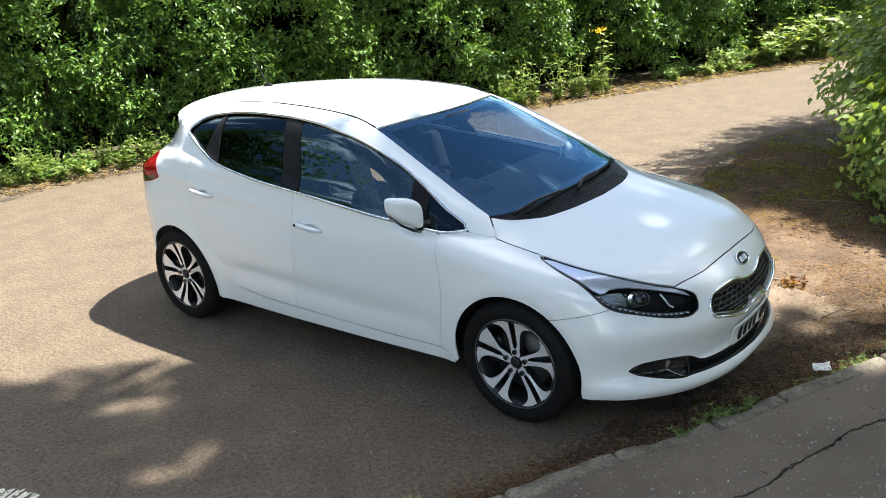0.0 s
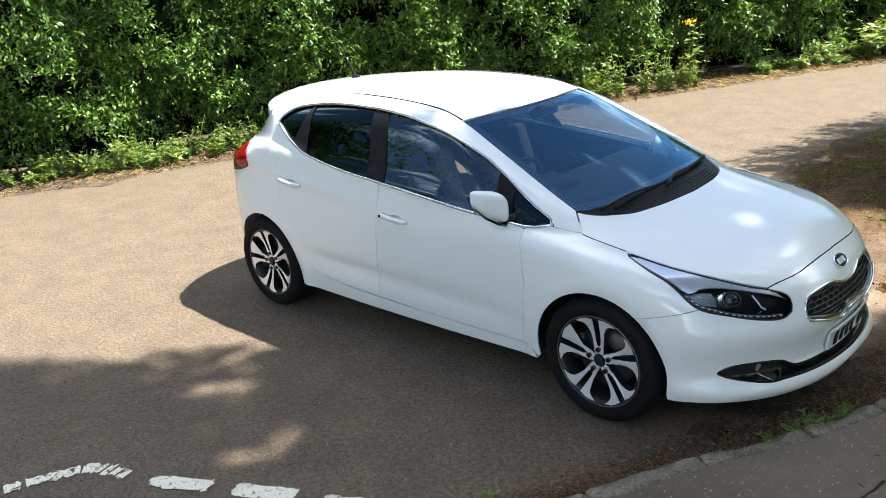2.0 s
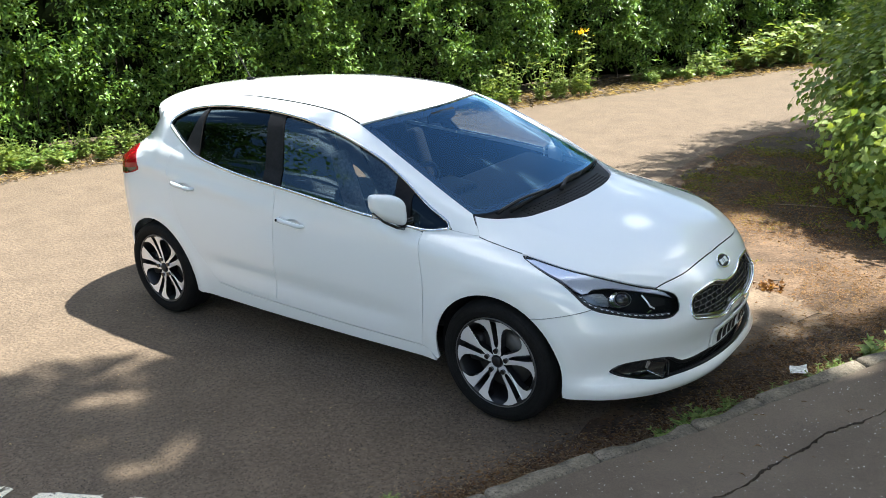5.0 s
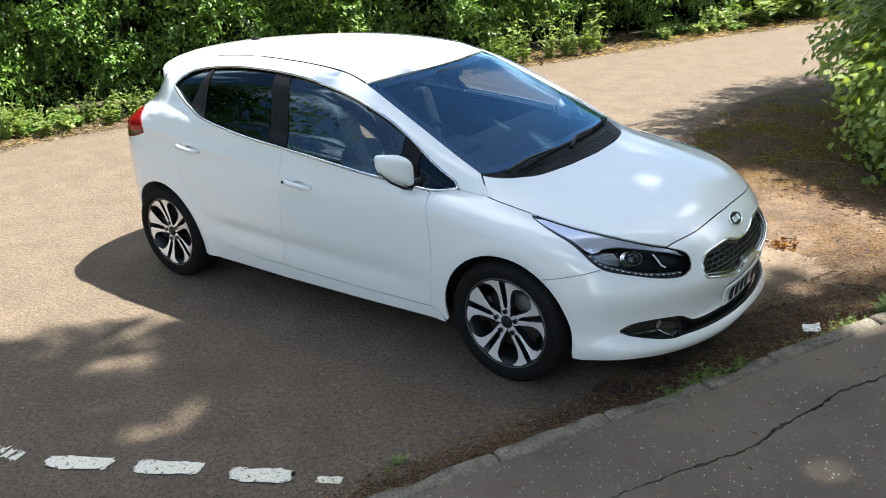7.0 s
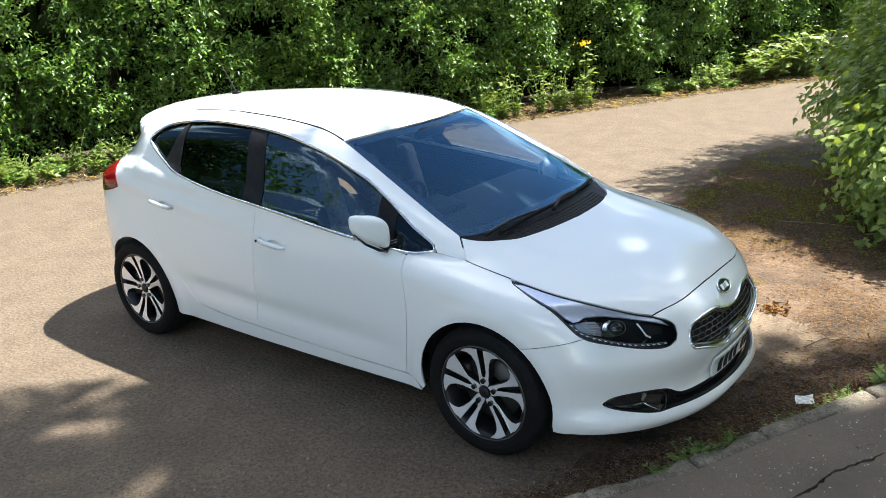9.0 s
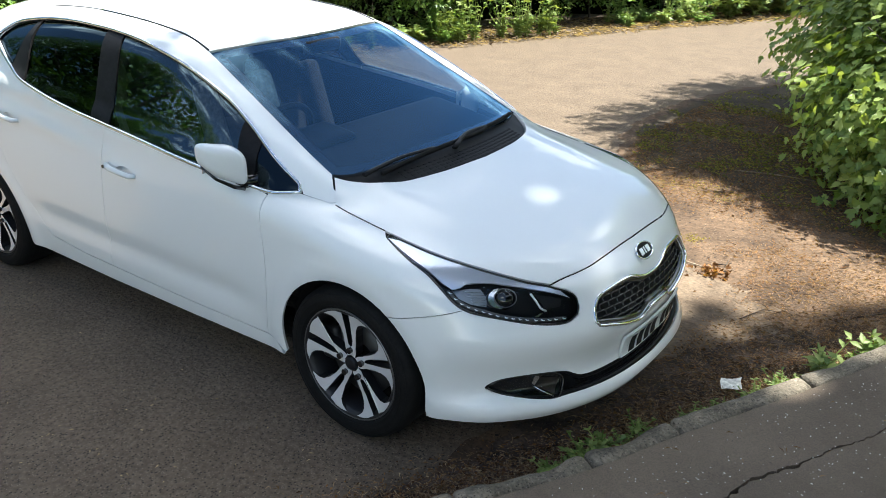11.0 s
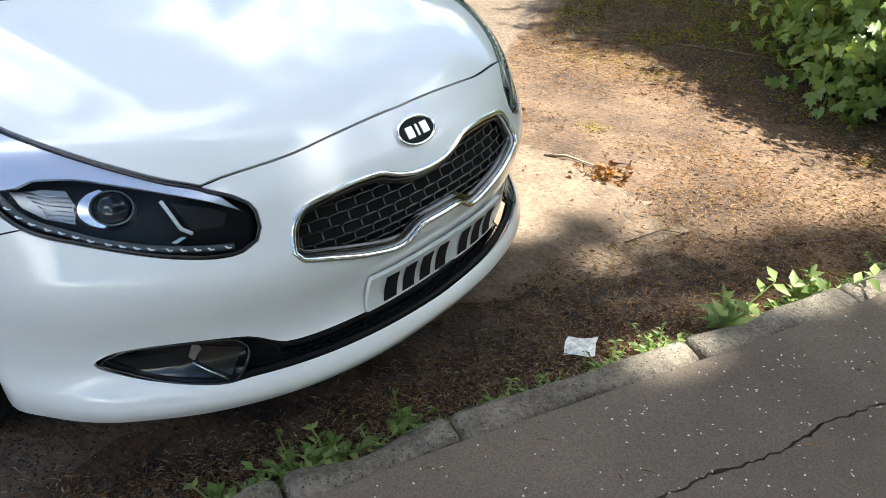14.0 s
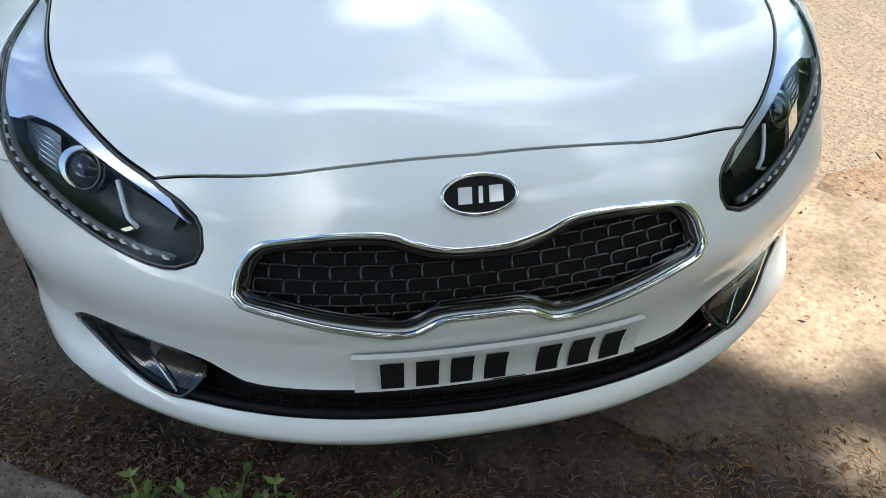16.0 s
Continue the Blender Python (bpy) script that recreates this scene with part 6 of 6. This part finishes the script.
flat_cloud("verge_leaves", wide[::70], rng.uniform(0.012, 0.03, len(wide[::70])), rng.uniform(0.008, 0.018, len(wide[::70])), dead_leaf, "curled brown leaves over the bare earth", "litter", True, 0.6)
chip_at = wide[rng.permutation(len(wide))[:17000]]
flat_cloud("bark_chips", chip_at, rng.uniform(0.006, 0.028, len(chip_at)), rng.uniform(0.004, 0.011, len(chip_at)), bark_chip, "red-brown bark chips over the bare earth", "litter", tilt=0.4)
by_kerb = np.array([kerbside(b, c) for b, c in zip(rng.uniform(-2.3, 0.9, 9000), 0.01 + np.abs(rng.normal(0, 0.08, 9000)))])
flat_cloud("kerb_chips", by_kerb[::2] + rng.normal(0, 0.03, by_kerb[::2].shape) - np.array([0.04, -0.02]), rng.uniform(0.008, 0.026, len(by_kerb[::2])), rng.uniform(0.003, 0.009, len(by_kerb[::2])), bark_chip, "red-brown bark scraps along the gutter", "litter", tilt=0.35)
flat_cloud("gutter_litter", by_kerb, rng.uniform(0.006, 0.026, len(by_kerb)), rng.uniform(0.002, 0.006, len(by_kerb)), straw, "dry pale scraps lying along the kerb", "litter", tilt=0.35)
mossy = np.stack([rng.uniform(-1.3, 1.3, 40000), rng.uniform(2.5, 6.6, 40000)], 1)
tuft = np.array([noise.noise(Vector((p[0] * 1.6, p[1] * 1.6, 7.0))) + 0.6 * noise.noise(Vector((p[0] * 5.0, p[1] * 5.0, 2.0))) for p in mossy])
fade = np.hypot((mossy[:, 0] + 0.05) / 1.0, (mossy[:, 1] - 4.3) / 1.35)
mossy = mossy[inside(mossy, shade_edge) & (tuft + rng.normal(0, 0.16, len(tuft)) > -0.14 + 0.5 * np.clip(fade - 0.55, 0, 2))]
flat_cloud("moss", mossy, rng.uniform(0.012, 0.035, len(mossy)), rng.uniform(0.006, 0.014, len(mossy)), leaf_material("moss_blade", (0.07, 0.085, 0.018), (0.27, 0.26, 0.06), 0.9, 0.1), "yellow-green moss over shaded earth", "moss", tilt=1.0)
# yellow moss in small cushions on the lit earth
cushions = np.concatenate([np.array(c) + rng.normal(0, r, (k, 2)) for c, r, k in (((0.32, 1.86), 0.035, 130), ((1.36, 2.27), 0.04, 130), ((-0.05, 2.86), 0.11, 380), ((0.20, 2.72), 0.08, 220), ((-0.25, 2.74), 0.07, 180), ((1.55, 2.05), 0.03, 60))])
flat_cloud("moss_cushions", cushions, rng.uniform(0.006, 0.016, len(cushions)), rng.uniform(0.004, 0.009, len(cushions)), leaf_material("yellow_moss", (0.15, 0.13, 0.03), (0.32, 0.27, 0.07), 0.9, 0.1), "yellow moss cushions on the bare earth", "moss", tilt=0.8, z=0.010)
# a heap of curled dead leaves, twigs, and a scrap of paper
heap = thing("leaf_heap", "small heap of curled orange-brown dead leaves", "leaves")
hp = np.array([0.592, 1.455, 0.018]) + rng.normal(0, 1, (70, 3)) * np.array([0.055, 0.045, 0.012])
leaf_cloud("leaves", np.maximum(hp, [-9, -9, 0.008]), rng.normal(size=(70, 3)) * np.array([1, 1, 0.5]), rng.normal(size=(70, 3)) + np.array([0, 0, 0.8]), rng.uniform(0.02, 0.045, 70), rng.uniform(0.012, 0.028, 70), leaf_material("orange_leaf", (0.08, 0.040, 0.018), (0.32, 0.165, 0.075), 0.8, 0.1), heap, "", True)
for a, b, r in (((0.30, 1.45), (0.52, 1.49), 0.006), ((0.55, 1.56), (0.60, 1.68), 0.004), ((0.05, 3.33), (0.66, 3.44), 0.005), ((1.35, 1.35), (1.55, 1.62), 0.004), ((0.9, 1.0), (1.12, 1.22), 0.003)):
    mid = ((a[0] + b[0]) / 2 + rng.normal(0, 0.03), (a[1] + b[1]) / 2 + rng.normal(0, 0.03))
    tw = part("twig", tube(bmesh.new(), [(*a, 0.012), (*mid, 0.022), (*b, 0.012)], [r, r * 0.9, r * 0.5], 6), pale_twig if r > 0.0045 else bark, None, "", True)
    tagged(tw, "thin brown dead twig on the earth", "twig", "twigs on the verge")
bm = bmesh.new()
grid_p = [[bm.verts.new((i * 0.019 - 0.038 + 0.006 * (j == 3), j * 0.023 - 0.034, 0.003 * math.sin(i * 1.3 + j * 0.8) + 0.004 * max(0, i - 3))) for j in range(4)] for i in range(5)]
for i in range(4):
    for j in range(3):
        bm.faces.new((grid_p[i][j], grid_p[i + 1][j], grid_p[i + 1][j + 1], grid_p[i][j + 1]))
scrap = part("paper_scrap", bm, paper_white, None, "", True)
tagged(scrap, "crumpled white paper scrap beside the kerb", "paper")
scrap.matrix_basis = pose(1.082, 0.352, 0.030, 5, -6, 25) @ Matrix.Scale(1.12, 4)

strewn = np.array([at_edge(a, b)[:2] for a, b in zip(rng.uniform(7, 24, 14000), rng.uniform(-1.0, 0.3, 14000))])
flat_cloud("bank_litter", strewn, rng.uniform(0.04, 0.14, len(strewn)), rng.uniform(0.004, 0.010, len(strewn)), straw, "dry brown stalks on the bank", "litter", tilt=0.7)

# pale chips and fallen scraps over the pavement
chips = np.stack([rng.uniform(0.2, 3.6, 6000), rng.uniform(-2.8, 2.6, 6000)], 1)
edge_x = np.interp(chips[:, 1], pave_edge[:, 1], pave_edge[:, 0])
chips = chips[(chips[:, 0] > edge_x + 0.03) & (chips[:, 0] < edge_x + 1.9)]
flat_cloud("pale_chips", chips, rng.uniform(0.004, 0.011, len(chips)), rng.uniform(0.0035, 0.0065, len(chips)), chip_white, "small pale chips lying on the pavement", "chips", tilt=0.2, z=0.099)
flat_cloud("pavement_needles", chips[::14], rng.uniform(0.02, 0.05, len(chips[::14])), rng.uniform(0.0015, 0.003, len(chips[::14])), needle, "thin dead needles on the pavement", "litter", tilt=0.2, z=0.099)
crumbs = np.stack([rng.uniform(-3.2, 0.9, 520), rng.uniform(-3.6, -0.9, 520)], 1)
crumbs = crumbs[crumbs[:, 0] < np.interp(crumbs[:, 1], kerb_line[:, 1], kerb_line[:, 0]) - 0.05]
flat_cloud("road_crumbs", crumbs, rng.uniform(0.006, 0.022, len(crumbs)), rng.uniform(0.003, 0.008, len(crumbs)), straw, "small dry scraps lying on the asphalt", "litter", tilt=0.3, z=0.003)
